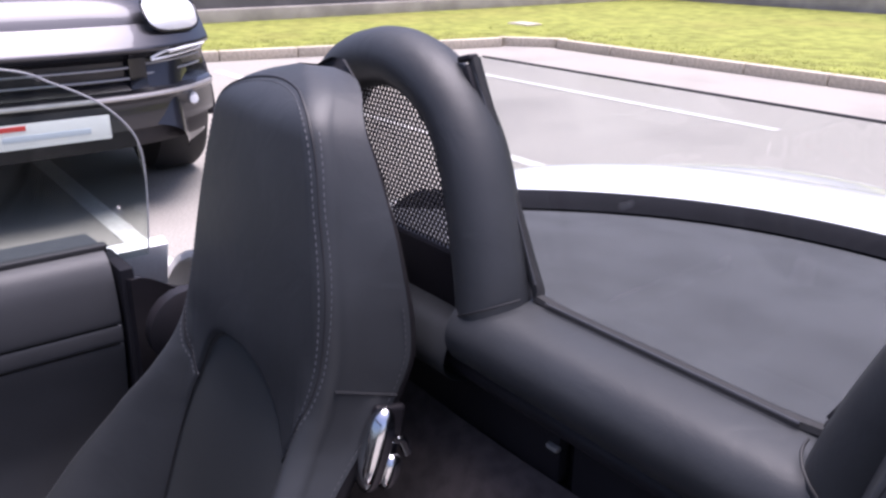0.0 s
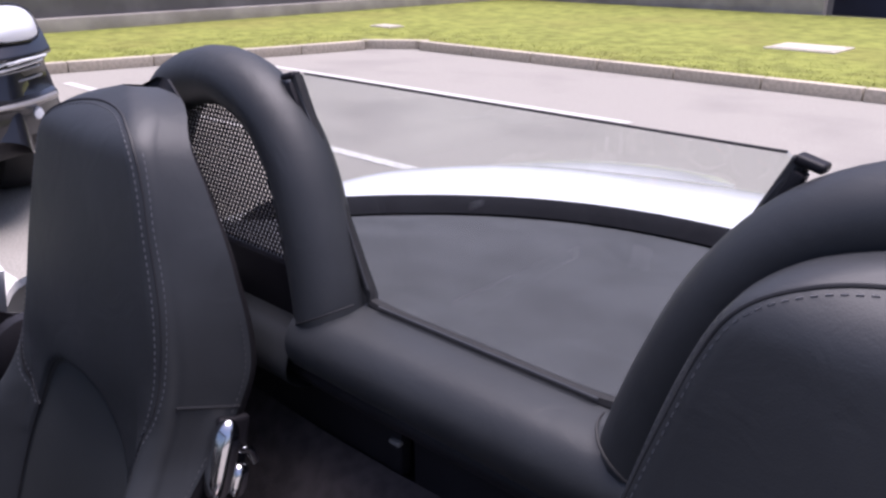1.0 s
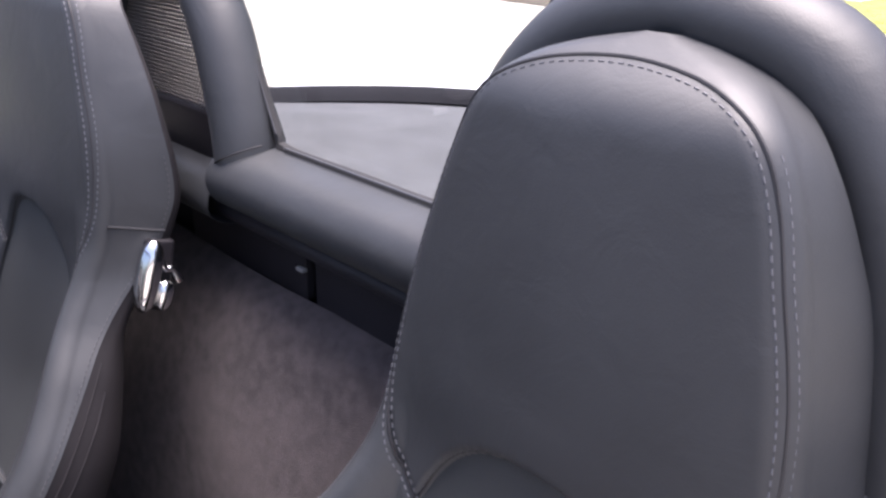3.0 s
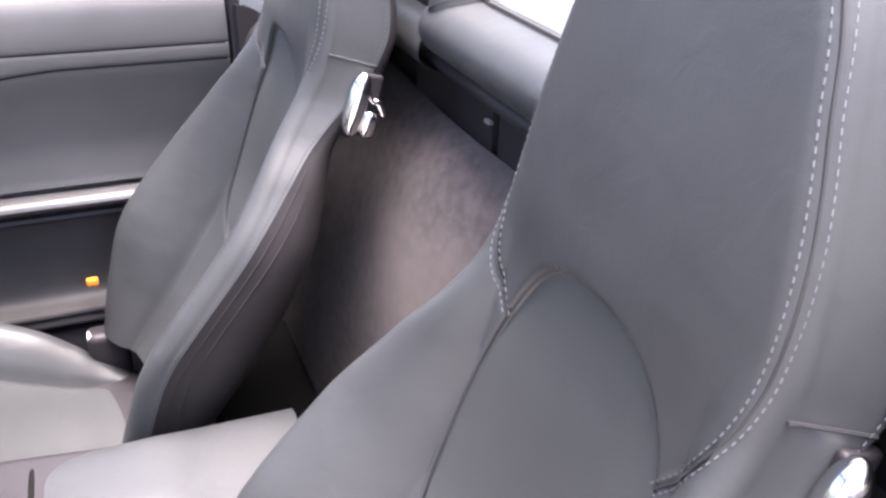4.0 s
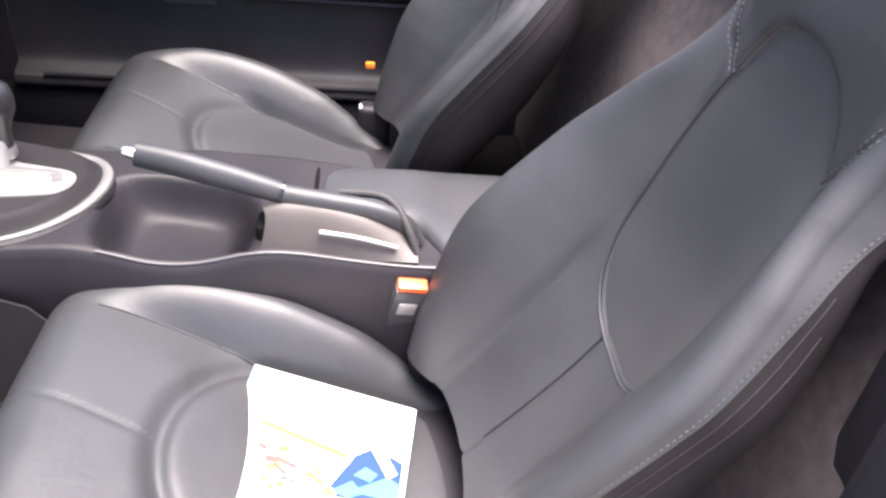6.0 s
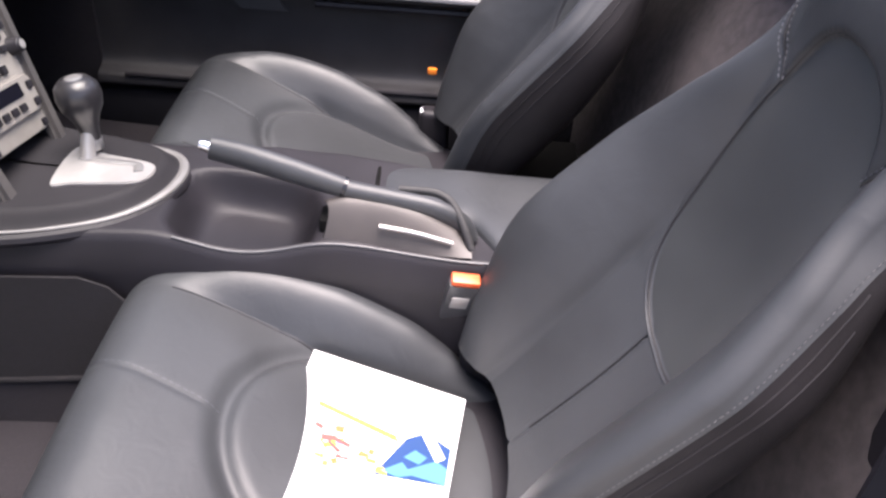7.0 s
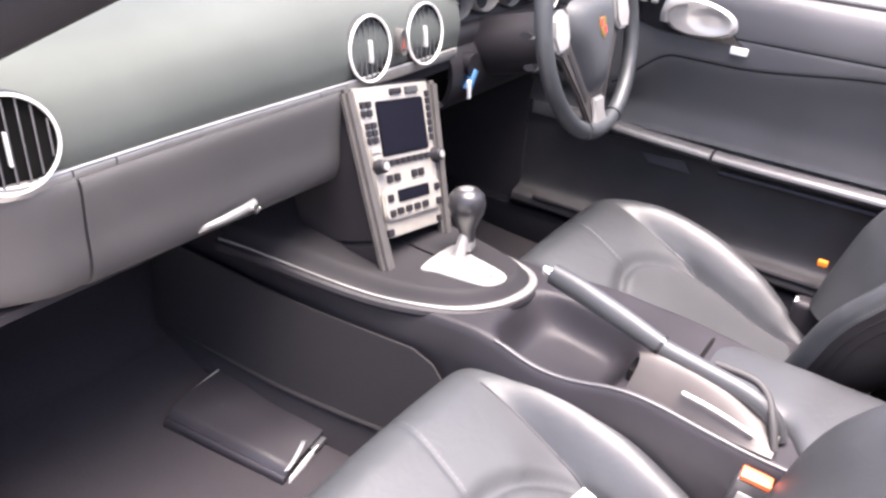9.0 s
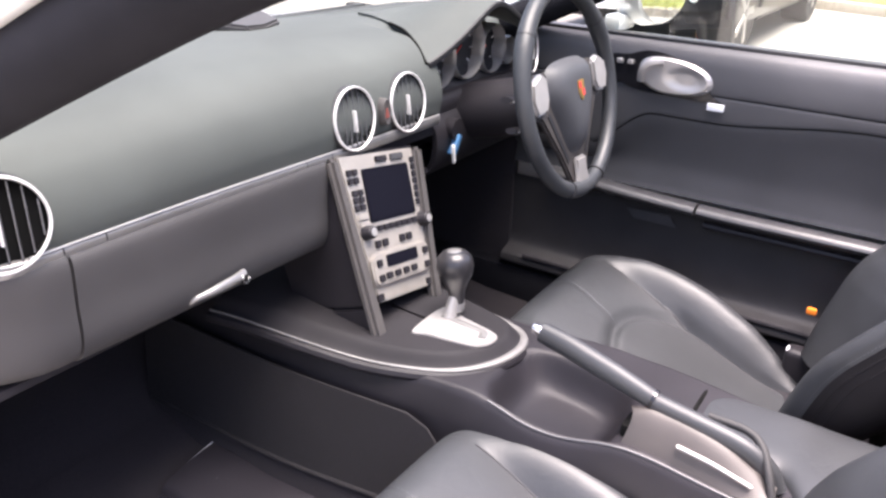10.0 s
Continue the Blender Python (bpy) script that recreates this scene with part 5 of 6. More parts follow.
def build_dash():
    t = thing("dashboard", "dark grey grained dashboard with round vents and a glovebox", "dashboard", (0, 0.80, 0.70))
    # upper pad: from the trim strip up and over to the windscreen
    prof = [(0.772, 0.806), (0.768, 0.835), (0.774, 0.868), (0.790, 0.898), (0.822, 0.922), (0.88, 0.936), (0.98, 0.938), (1.10, 0.930), (1.24, 0.912)]

    def bend(x, y, z):
        # the crown rises slightly to the middle, the ends turn away
        e = step(abs(x), 0.56, 0.72)
        return x, y + 0.05 * e * (1 if y < 0.9 else 0), z + 0.006 * (1 - (x / 0.7) ** 2)
    part("upper_pad", profile_sheet(prof, -0.715, 0.200, 54, bend, thick=0.01), DASH, t, "grey-green grained upper dash pad")
    prof2 = [(0.86, 0.80), (0.865, 0.86), (0.88, 0.915), (0.92, 0.934), (0.98, 0.938), (1.10, 0.930), (1.24, 0.912)]
    part("upper_pad", profile_sheet(prof2, 0.200, 0.715, 30, bend, thick=0.01), DASH, t)
    part("pad_end", sheet(lambda u, v: (0.200, 0.772 + 0.10 * u, 0.80 + (0.065 + 0.062 * math.sin(math.pi * 0.5 * min(1, u * 1.5))) * v), 8, 6, thick=0.008), DASH, t)
    # silver trim strip with splits
    def strip(x0, x1, n):
        lift = lambda x: 0.006 * step(-x, -0.05, 0.45)
        bend_y = lambda x, y, z: (x, y + 0.05 * step(abs(x), 0.60, 0.72), z + lift(x))
        return profile_sheet([(0.775, 0.790), (0.768, 0.791), (0.7655, 0.797), (0.7645, 0.803), (0.766, 0.807), (0.772, 0.809)], x0, x1, n, bend_y, smooth_n=3)
    for x0, x1 in ((-0.70, -0.5625), (-0.5605, -0.5085), (-0.5065, -0.168), (-0.1665, -0.111), (-0.1095, 0.190)):
        part("trim_strip", strip(x0, x1, 12), TRIMGREY, t, "satin silver trim strip")
    part("strip_edge", tube([Vector((x, 0.7655, 0.8095 + 0.006 * step(-x, -0.05, 0.45))) for x in np.linspace(-0.60, 0.188, 24)], 0.0013, 6), SATIN, t, "bright upper edge of the strip")
    part("strip_backing", box(-0.57, 0.19, 0.777, 0.800, 0.770, 0.830, 0.003), PLASTIC, t)
    # glovebox and its neighbours
    gl = [(0.776, 0.799), (0.7705, 0.788), (0.772, 0.74), (0.772, 0.70), (0.780, 0.678), (0.80, 0.668)]
    g = part("glovebox_lid", profile_sheet(gl, -0.556, -0.128, 20, lambda x, y, z: (x, y, z - (0.018 * (x + 0.35) + 0.004) * step(0.80 - z, 0.0, 0.06)), thick=0.01), DASHLOW, t, "dark grey glovebox lid")
    part("lower_end", profile_sheet(gl, -0.715, -0.560, 8, lambda x, y, z: (x, y + 0.05 * step(abs(x), 0.58, 0.72), z + 0.002), thick=0.01), DASHLOW, t)
    latch = smooth_path([(-0.400, 0.768, 0.676), (-0.392, 0.760, 0.684), (-0.365, 0.755, 0.687), (-0.335, 0.754, 0.689), (-0.312, 0.757, 0.690)], 6)
    sub("glovebox_latch", tube(latch, lambda q: 0.002 + 0.0035 * min(1, q * 2.2), 10, ry=lambda q: 0.0025 + 0.0045 * min(1, q * 1.6)), TRIMGREY, g, "silver glovebox latch")
    sub("latch_lock", lathe([(0.004, 0.0), (0.0065, 0.001), (0.0065, -0.004)], 18, pose(-0.318, 0.7475, 0.686, 90, 0, 0), False), CHROME, g, "bright lock ring")
    part("under_panel", profile_sheet([(0.79, 0.665), (0.90, 0.655), (1.05, 0.62), (1.25, 0.56)], -0.70, -0.12, 8, thick=0.01), PLASTIC, t)
    part("under_panel", profile_sheet([(0.80, 0.70), (0.86, 0.66), (0.98, 0.60), (1.25, 0.54)], 0.12, 0.70, 8, thick=0.01), PLASTIC, t)
    part("knee_panel", profile_sheet([(0.865, 0.86), (0.82, 0.80), (0.79, 0.76), (0.80, 0.70), (0.86, 0.66)], 0.205, 0.70, 16, thick=0.01), PLASTIC, t)
    build_vent(t, (-0.0535, 0.768, 0.851), 0.050, -8, 0)
    build_vent(t, (0.0905, 0.768, 0.850), 0.050, -8, 0)
    build_vent(t, (-0.620, 0.776, 0.856), 0.052, -6, -14, 0.0040)
    build_vent(t, (0.615, 0.80, 0.862), 0.048, -6, 14)
    hm = Matrix.Translation((0.020, 0.7600, 0.849)) @ pose(0, 0, 0, 84, 0, 0) @ Matrix.Diagonal((0.62, 1.30, 1, 1))
    hz = part("hazard_switch", lathe([(0.0, 0.0005), (0.012, 0.001), (0.0155, 0.0025), (0.0170, 0.001), (0.0175, -0.012)], 28, hm), STACKSIDE, t, "oval hazard switch")
    sub("hazard_mark", lathe([(0.0, 0.0030), (0.008, 0.0028), (0.0085, 0.0)], 3, hm @ pose(0, -0.003, 0, 0, 0, 90)), HAZARD, hz, "dull red triangle")
    # low wedge-shaped plate, darker than the pad round it
    wedge = [(0.020, 1.165), (0.030, 1.070), (0.070, 1.062), (0.135, 1.090), (0.210, 1.220), (0.150, 1.235)]
    part("dash_pod", plate(wedge, 0.016, Matrix.Translation((0, 0, 0.931)), 0.005), DASHLOW, t, "low wedge-shaped plate on the dash top, darker than the pad")
    part("demister_slot", tube(smooth_path([(-0.30, 1.235, 0.9165), (0.0, 1.245, 0.9165), (0.25, 1.236, 0.9165), (0.44, 1.197, 0.920), (0.62, 1.140, 0.926)], 6), 0.009, 8, ry=0.003), PIPING, t, "dark demister slot")
    return t


build_dash()


def build_binnacle():
    t = thing("instrument_cluster", "hooded instrument cluster with three silver-ringed dials", "instruments", (0.37, 0.86, 0.90))

    def base(y):
        return lerp_table([(0.76, 0.876), (0.785, 0.893), (0.822, 0.921), (0.88, 0.938), (0.98, 0.941), (1.10, 0.934)], y)

    def hood(u, v):
        # a bell-shaped brow that grows out of the pad and falls back to it
        q = 2 * u - 1
        bell = (1.0198 - math.sqrt(q * q + 0.04)) / 0.8198
        y = 0.766 + 0.020 * abs(q) ** 3 + 0.27 * v
        x = 0.385 + 0.212 * q * (1 - 0.72 * v)
        return x, y, base(y) + 0.007 + 0.102 * bell * (1 - v) ** 1.5
    part("hood", sheet(hood, 48, 20, thick=0.012), DASH, t, "grained hood over the dials")
    # near-black tube stands for the shade between pad and hood
    part("hood_seam", tube([Vector(hood(0.0, v)) + Vector((-0.002, -0.001, -0.001)) for v in np.linspace(0.0, 0.5, 16)], 0.0028, 6), GAPSHADE, t)
    def brow(u):
        return Vector(hood(u, 0.0)) + Vector((0, -0.001, -0.006))
    # black strip over the hood's lit front face paints the shade under it
    part("hood_edge", tube([brow(u) for u in np.linspace(0.01, 0.99, 40)], 0.004, 8, ry=0.0065), PIPING, t, "black strip standing for the shade under the hood's edge")
    part("panel_back", sheet(lambda u, v: (0.385 - 0.178 * math.cos(math.pi * u), 0.875, 0.80 + (0.055 + 0.115 * math.sin(math.pi * u) ** 0.8) * v), 24, 6, thick=0.006), GLOSSBLACK, t)
    for x, z, r in ((0.385, 0.893, 0.060), (0.285, 0.880, 0.050), (0.485, 0.880, 0.050), (0.216, 0.868, 0.030), (0.550, 0.868, 0.030)):
        m = Matrix.Translation((x, 0.855, z)) @ pose(0, 0, 0, 90, 0, 0)
        d = part("dial", lathe([(0.0, 0.004), (r * 0.92, 0.006)], 36, m), PIPING, t)
        sub("dial_ring", lathe([(r * 0.90, 0.004), (r * 0.94, 0.030), (r * 0.965, 0.033), (r * 1.0, 0.030), (r * 1.02, 0.020), (r * 1.02, -0.004)], 36, m), SATIN, d, "silver dial ring")
        for k in range(9):
            a = radians(-130 + k * 260 / 8)
            sub("dial_mark", moved(box(-0.0012, 0.0012, r * 0.70, r * 0.86, 0.005, 0.0075, 0), m @ Matrix.Rotation(a, 4, "Z")), PAPER, d)
        sub("needle", moved(box(-0.0009, 0.0009, -0.006, r * 0.70, 0.008, 0.010, 0), m @ Matrix.Rotation(radians(125), 4, "Z")), RED, d)
    part("lower_shroud", box(0.205, 0.60, 0.80, 0.875, 0.775, 0.825, 0.02, 3), PLASTIC, t)
    return t


build_binnacle()


def build_steering():
    c = Vector((0.3702, 0.5961, 0.8474))
    R = 0.184
    tilt = radians(14.2)
    rt, up, nr = Vector((1, 0, 0)), Vector((0, math.sin(tilt), math.cos(tilt))), Vector((0, -math.cos(tilt), math.sin(tilt)))
    M = Matrix(((rt.x, up.x, nr.x, c.x), (rt.y, up.y, nr.y, c.y), (rt.z, up.z, nr.z, c.z), (0, 0, 0, 1)))
    t = thing("steering_wheel", "three-spoke black leather steering wheel with silver spokes", "steering wheel", c)
    n = 96
    ring, thick = [], []
    for k in range(n):
        q = 2 * math.pi * k / n
        ring.append(M @ Vector((R * math.cos(q), R * math.sin(q), 0)))
        # thumb grips swell beside the upper spokes
        thick.append(0.0150 + 0.0024 * sum(math.exp(-((q - g) / 0.20) ** 2) for g in (radians(32), radians(148))))
    part("rim", tube(ring, lambda q: thick[min(n - 1, int(round(q * (n - 1))))], 16, closed=True, up=nr), LEATHER, t, "black leather wheel rim")
    for q0 in (38, 142, 250, 290):
        q = radians(q0)
        o = M @ Vector((R * math.cos(q), R * math.sin(q), 0))
        w = (M.to_3x3() @ Vector((-math.sin(q), math.cos(q), 0))).normalized()
        part("rim_seam", tube([o - w * 0.0009, o + w * 0.0009], 0.0176, 16, up=nr), PIPING, t)
    # Y-shaped frame of the spokes behind the pad
    yoke = [(-0.168, 0.036), (-0.110, 0.046), (0.110, 0.046), (0.168, 0.036), (0.164, -0.022), (0.118, -0.034), (0.064, -0.110), (0.030, -0.170), (-0.030, -0.170), (-0.064, -0.110), (-0.118, -0.034), (-0.164, -0.022)]
    fr = part("spoke_frame", plate(yoke, 0.012, M @ Matrix.Translation((0, 0, -0.016)), 0.004), BRONZE, t, "grey three-spoke frame")
    for sx in (-1, 1):
        slot = [(sx * 0.098, -0.030), (sx * 0.090, -0.024), (sx * 0.034, -0.122), (sx * 0.042, -0.128)]
        sub("spoke_slot", plate(slot if sx > 0 else slot[::-1], 0.001, M @ Matrix.Translation((0, 0, -0.0035)), 0), PIPING, fr)
    pad = [(-0.086, 0.040), (-0.060, 0.056), (0.0, 0.060), (0.060, 0.056), (0.086, 0.040), (0.088, 0.0), (0.060, -0.055), (0.030, -0.108), (0.0, -0.116), (-0.030, -0.108), (-0.060, -0.055), (-0.088, 0.0)]
    ps = [Vector((p.x, p.y, 0)) for p in smooth_path([(x, y, 0) for x, y in pad], 5, True)]

    def cushion(u, v):
        p = ps[int(round(u * len(ps))) % len(ps)]
        return M @ Vector((p.x * v, p.y * v, -0.006 + 0.028 * (1 - v ** 5)))
    pb = sheet(cushion, len(ps), 14, close_u=True)
    bmesh.ops.recalc_face_normals(pb, faces=pb.faces[:])
    pd = part("airbag_pad", pb, DOORCARD, t, "dark grey airbag pad")
    sub("crest", plate([(-0.013, 0.018), (0.013, 0.018), (0.013, -0.002), (0.006, -0.016), (0, -0.020), (-0.006, -0.016), (-0.013, -0.002)], 0.003, M @ Matrix.Translation((0, 0.0, 0.0205)), 0.001), BRASS, pd, "small gold and red shield badge")
    for q in ((-0.006, 0.009), (0.006, -0.005)):
        sub("crest_field", moved(box(q[0] - 0.005, q[0] + 0.005, q[1] - 0.006, q[1] + 0.006, 0.0236, 0.0242, 0), M), RED, pd)
    for sx in (-1, 1):
        cv = [(sx * 0.100, 0.040), (sx * 0.120, 0.050), (sx * 0.156, 0.036), (sx * 0.162, 0.006), (sx * 0.150, -0.022), (sx * 0.112, -0.020), (sx * 0.100, 0.0)]
        part("spoke_cover", plate(cv if sx < 0 else cv[::-1], 0.014, M @ Matrix.Translation((0, 0, -0.006)), 0.005), SATIN, t, "silver spoke cover")
    part("spoke_cover", plate([(0.022, -0.124), (-0.022, -0.124), (-0.020, -0.150), (-0.026, -0.174), (0.026, -0.174), (0.020, -0.150)], 0.012, M @ Matrix.Translation((0, 0, -0.006)), 0.004), SATIN, t, "silver spoke cover")
    # column shroud and stalks
    col = part("column_shroud", tube([M @ Vector((0, -0.02, -0.03 - 0.19 * k)) for k in np.linspace(0, 1, 8)], lambda q: 0.058 + 0.012 * q, 18, up=up, ry=0.056), PLASTIC, t)
    for sx, z in ((-1, 0.0), (1, 0.0), (-1, -0.055)):
        sub("stalk", tube(smooth_path([M @ Vector((sx * 0.05, z, -0.065)), M @ Vector((sx * 0.09, z + 0.004, -0.068)), M @ Vector((sx * 0.135, z + 0.012, -0.060))], 6), lambda q: 0.006 + 0.005 * q, 10, ry=0.006), PLASTIC, col)
        sub("stalk_mark", moved(box(sx * 0.118 - 0.010, sx * 0.118 + 0.010, z + 0.004, z + 0.008, -0.056, -0.053, 0.0005), M), GREYINK, col)
    key = part("ignition", lathe([(0.0, -0.006), (0.016, -0.005), (0.02, 0.01), (0.02, 0.03)], 20, pose(0.262, 0.80, 0.765, 90, 0, 0)), PLASTIC, t)
    sub("key_fob", moved(box(-0.006, 0.006, -0.010, 0.010, -0.026, 0.014, 0.004), Matrix.Translation((0.262, 0.775, 0.742)) @ pose(0, 0, 0, 0, 28, 0)), SKYBLUE, key, "blue key tag")
    sub("key_tag", moved(box(-0.003, 0.003, -0.003, 0.003, -0.018, 0.018, 0.001), Matrix.Translation((0.244, 0.766, 0.722)) @ pose(0, 0, 0, 0, -8, 0)), PAPER, key, "white paper strip on the key")
    return t


build_steering()


# ---------------- centre stack and console
def build_stack():
    t = thing("centre_stack", "silver centre stack with screen, radio keys and climate panel", "car stereo", (0, 0.72, 0.65))
    A, B = Vector((-0.004, 0.757, 0.788)), Vector((-0.040, 0.672, 0.558))
    ey = (A - B).normalized()
    ex = Vector((1, 0, 0))
    ex = (ex - ey * ex.dot(ey)).normalized()
    ez = ex.cross(ey)
    if ez.y > 0:
        ez = -ez
    H = (A - B).length
    M = Matrix(((ex.x, ey.x, ez.x, B.x), (ex.y, ey.y, ez.y, B.y), (ex.z, ey.z, ez.z, B.z), (0, 0, 0, 1)))

    def hw(y):
        return 0.070 + (0.105 - 0.070) * y / H

    def pl(outline, d, z, mat, name, parent=None, lab="", bev=0.0015):
        bm = plate(outline, d, M @ Matrix.Translation((0, 0, z)), bev)
        return (sub if parent is not None else part)(name, bm, mat, parent if parent is not None else t, lab)

    def rect(x0, x1, y0, y1):
        return [(x1, y1), (x0, y1), (x0, y0), (x1, y0)]
    # dark surround column, cheeks running down to the console
    pl([(0.108, H + 0.005), (-0.122, H + 0.005), (-0.090, 0.010), (0.092, 0.010)], 0.16, -0.166, PLASTIC, "surround", bev=0.006)
    pl([(0.082, H), (-0.105, H), (-0.0715, 0.020), (-0.066, 0.013), (0.064, 0.013), (0.070, 0.020)], 0.010, -0.006, FASCIA, "faceplate", lab="satin silver-grey faceplate", bev=0.002)
    left = [(-0.106, H), (-0.127, H), (-0.094, -0.072), (-0.064, -0.072)]
    right = [(0.106, H), (0.083, H), (0.060, -0.072), (0.086, -0.072)]
    pl(left, 0.018, -0.008, STACKSIDE, "cheek", lab="grey plastic side of the stack", bev=0.006)
    pl(right, 0.018, -0.008, STACKSIDE, "cheek", bev=0.006)
    pl([(-0.080, 0.010), (-0.094, 0.010), (-0.084, -0.075), (-0.066, -0.075)], 0.150, -0.156, PLASTIC, "pocket_side", bev=0.003)
    pl([(0.092, 0.010), (0.078, 0.010), (0.062, -0.075), (0.080, -0.075)], 0.150, -0.156, PLASTIC, "pocket_side", bev=0.003)
    top = H
    # screen
    scr = pl(rounded(0.0590, 0.0425, 0.004), 0.004, 0.0025, SCREEN, "screen_bezel")
    scr.matrix_parent_inverse = Matrix.Translation(-Vector(t.location)) @ Matrix.Translation(ey * (top - 0.0655) + ex * 0.0015)
    sub("screen_glass", plate(rounded(0.0555, 0.0390, 0.003), 0.0025, M @ Matrix.Translation((0, 0, 0.0045)), 0.0005), SCREEN, scr, "unlit dark screen")
    # key columns left and right of the screen
    def key(x, y, w, h, mat=PLASTIC, name="key", d=0.005):
        pl(rect(x - w, x + w, y - h, y + h), d, 0.003, mat, name, bev=0.001)
    for k in range(2):
        for j in range(2):
            key(-0.0875 + j * 0.0135, top - 0.026 - k * 0.013, 0.0055, 0.0048)
    for k in range(3):
        for j in range(2):
            key(-0.0825 + j * 0.0135, top - 0.058 - k * 0.0115, 0.0058, 0.0046)
    for k in range(2):
        key(-0.0735, top - 0.0965 - k * 0.011, 0.0115, 0.004, FASCIA)
    for k in range(7):
        key(0.0735 - 0.0005 * k, top - 0.020 - k * 0.0118, 0.0046, 0.0048)
    key(-0.006, top - 0.0105, 0.014, 0.0045)
    key(0.034, top - 0.0105, 0.016, 0.0052, KNOB)
    for k in range(8):
        key(-0.052 + k * 0.0148, top - 0.119, 0.0062, 0.0045)
    for s in (-1, 1):
        kn = part("rotary_knob", lathe([(0.0, 0.018), (0.008, 0.018), (0.010, 0.016), (0.0115, 0.003), (0.013, 0.0)], 24, M @ Matrix.Translation((s * 0.0725, top - 0.121, 0.003))), PLASTIC, t)
        sub("knob_cap", lathe([(0.0, 0.0195), (0.0068, 0.019)], 20, M @ Matrix.Translation((s * 0.0725, top - 0.121, 0.003))), SATIN, kn)
    for x in (-0.044, -0.026, 0.018, 0.036):
        key(x - 0.006, top - 0.143, 0.0065, 0.0058)
    # climate unit: raised rounded panel with a display and keys
    cl = pl([(p[0] - 0.004, p[1] + top - 0.182) for p in rounded(0.074, 0.027, 0.014)], 0.008, 0.003, FASCIA, "climate_panel", lab="raised climate control panel", bev=0.003)
    sub("climate_display", plate([(p[0] - 0.004, p[1] + top - 0.172) for p in rounded(0.040, 0.0095, 0.002)], 0.002, M @ Matrix.Translation((0, 0, 0.0105)), 0.0004), SCREEN, cl)
    for k in range(4):
        sub("climate_key", plate(rect(-0.044 + k * 0.0215 - 0.0075, -0.044 + k * 0.0215 + 0.0075, top - 0.1995, top - 0.1895), 0.004, M @ Matrix.Translation((0, 0, 0.0105)), 0.001), PLASTIC, cl)
    for s in (-1, 1):
        for dy in (0.172, 0.196):
            sub("climate_rocker", plate(rect(s * 0.060 - 0.0095, s * 0.060 + 0.0035, top - dy - 0.0055, top - dy + 0.0055), 0.004, M @ Matrix.Translation((0, 0, 0.0105)), 0.0012), PLASTIC, cl)
    key(-0.068, top - 0.226, 0.0075, 0.006)
    key(0.060, top - 0.226, 0.005, 0.005)
    # open pocket below
    pl([(0.078, 0.012), (-0.078, 0.012), (-0.066, -0.066), (0.064, -0.066)], 0.004, -0.110, PIPING, "pocket_back")
    pl(rect(-0.066, 0.064, -0.074, -0.062), 0.112, -0.110, BRONZE, "pocket_floor", lab="bronze-grey floor of the open pocket")
    return t


build_stack()


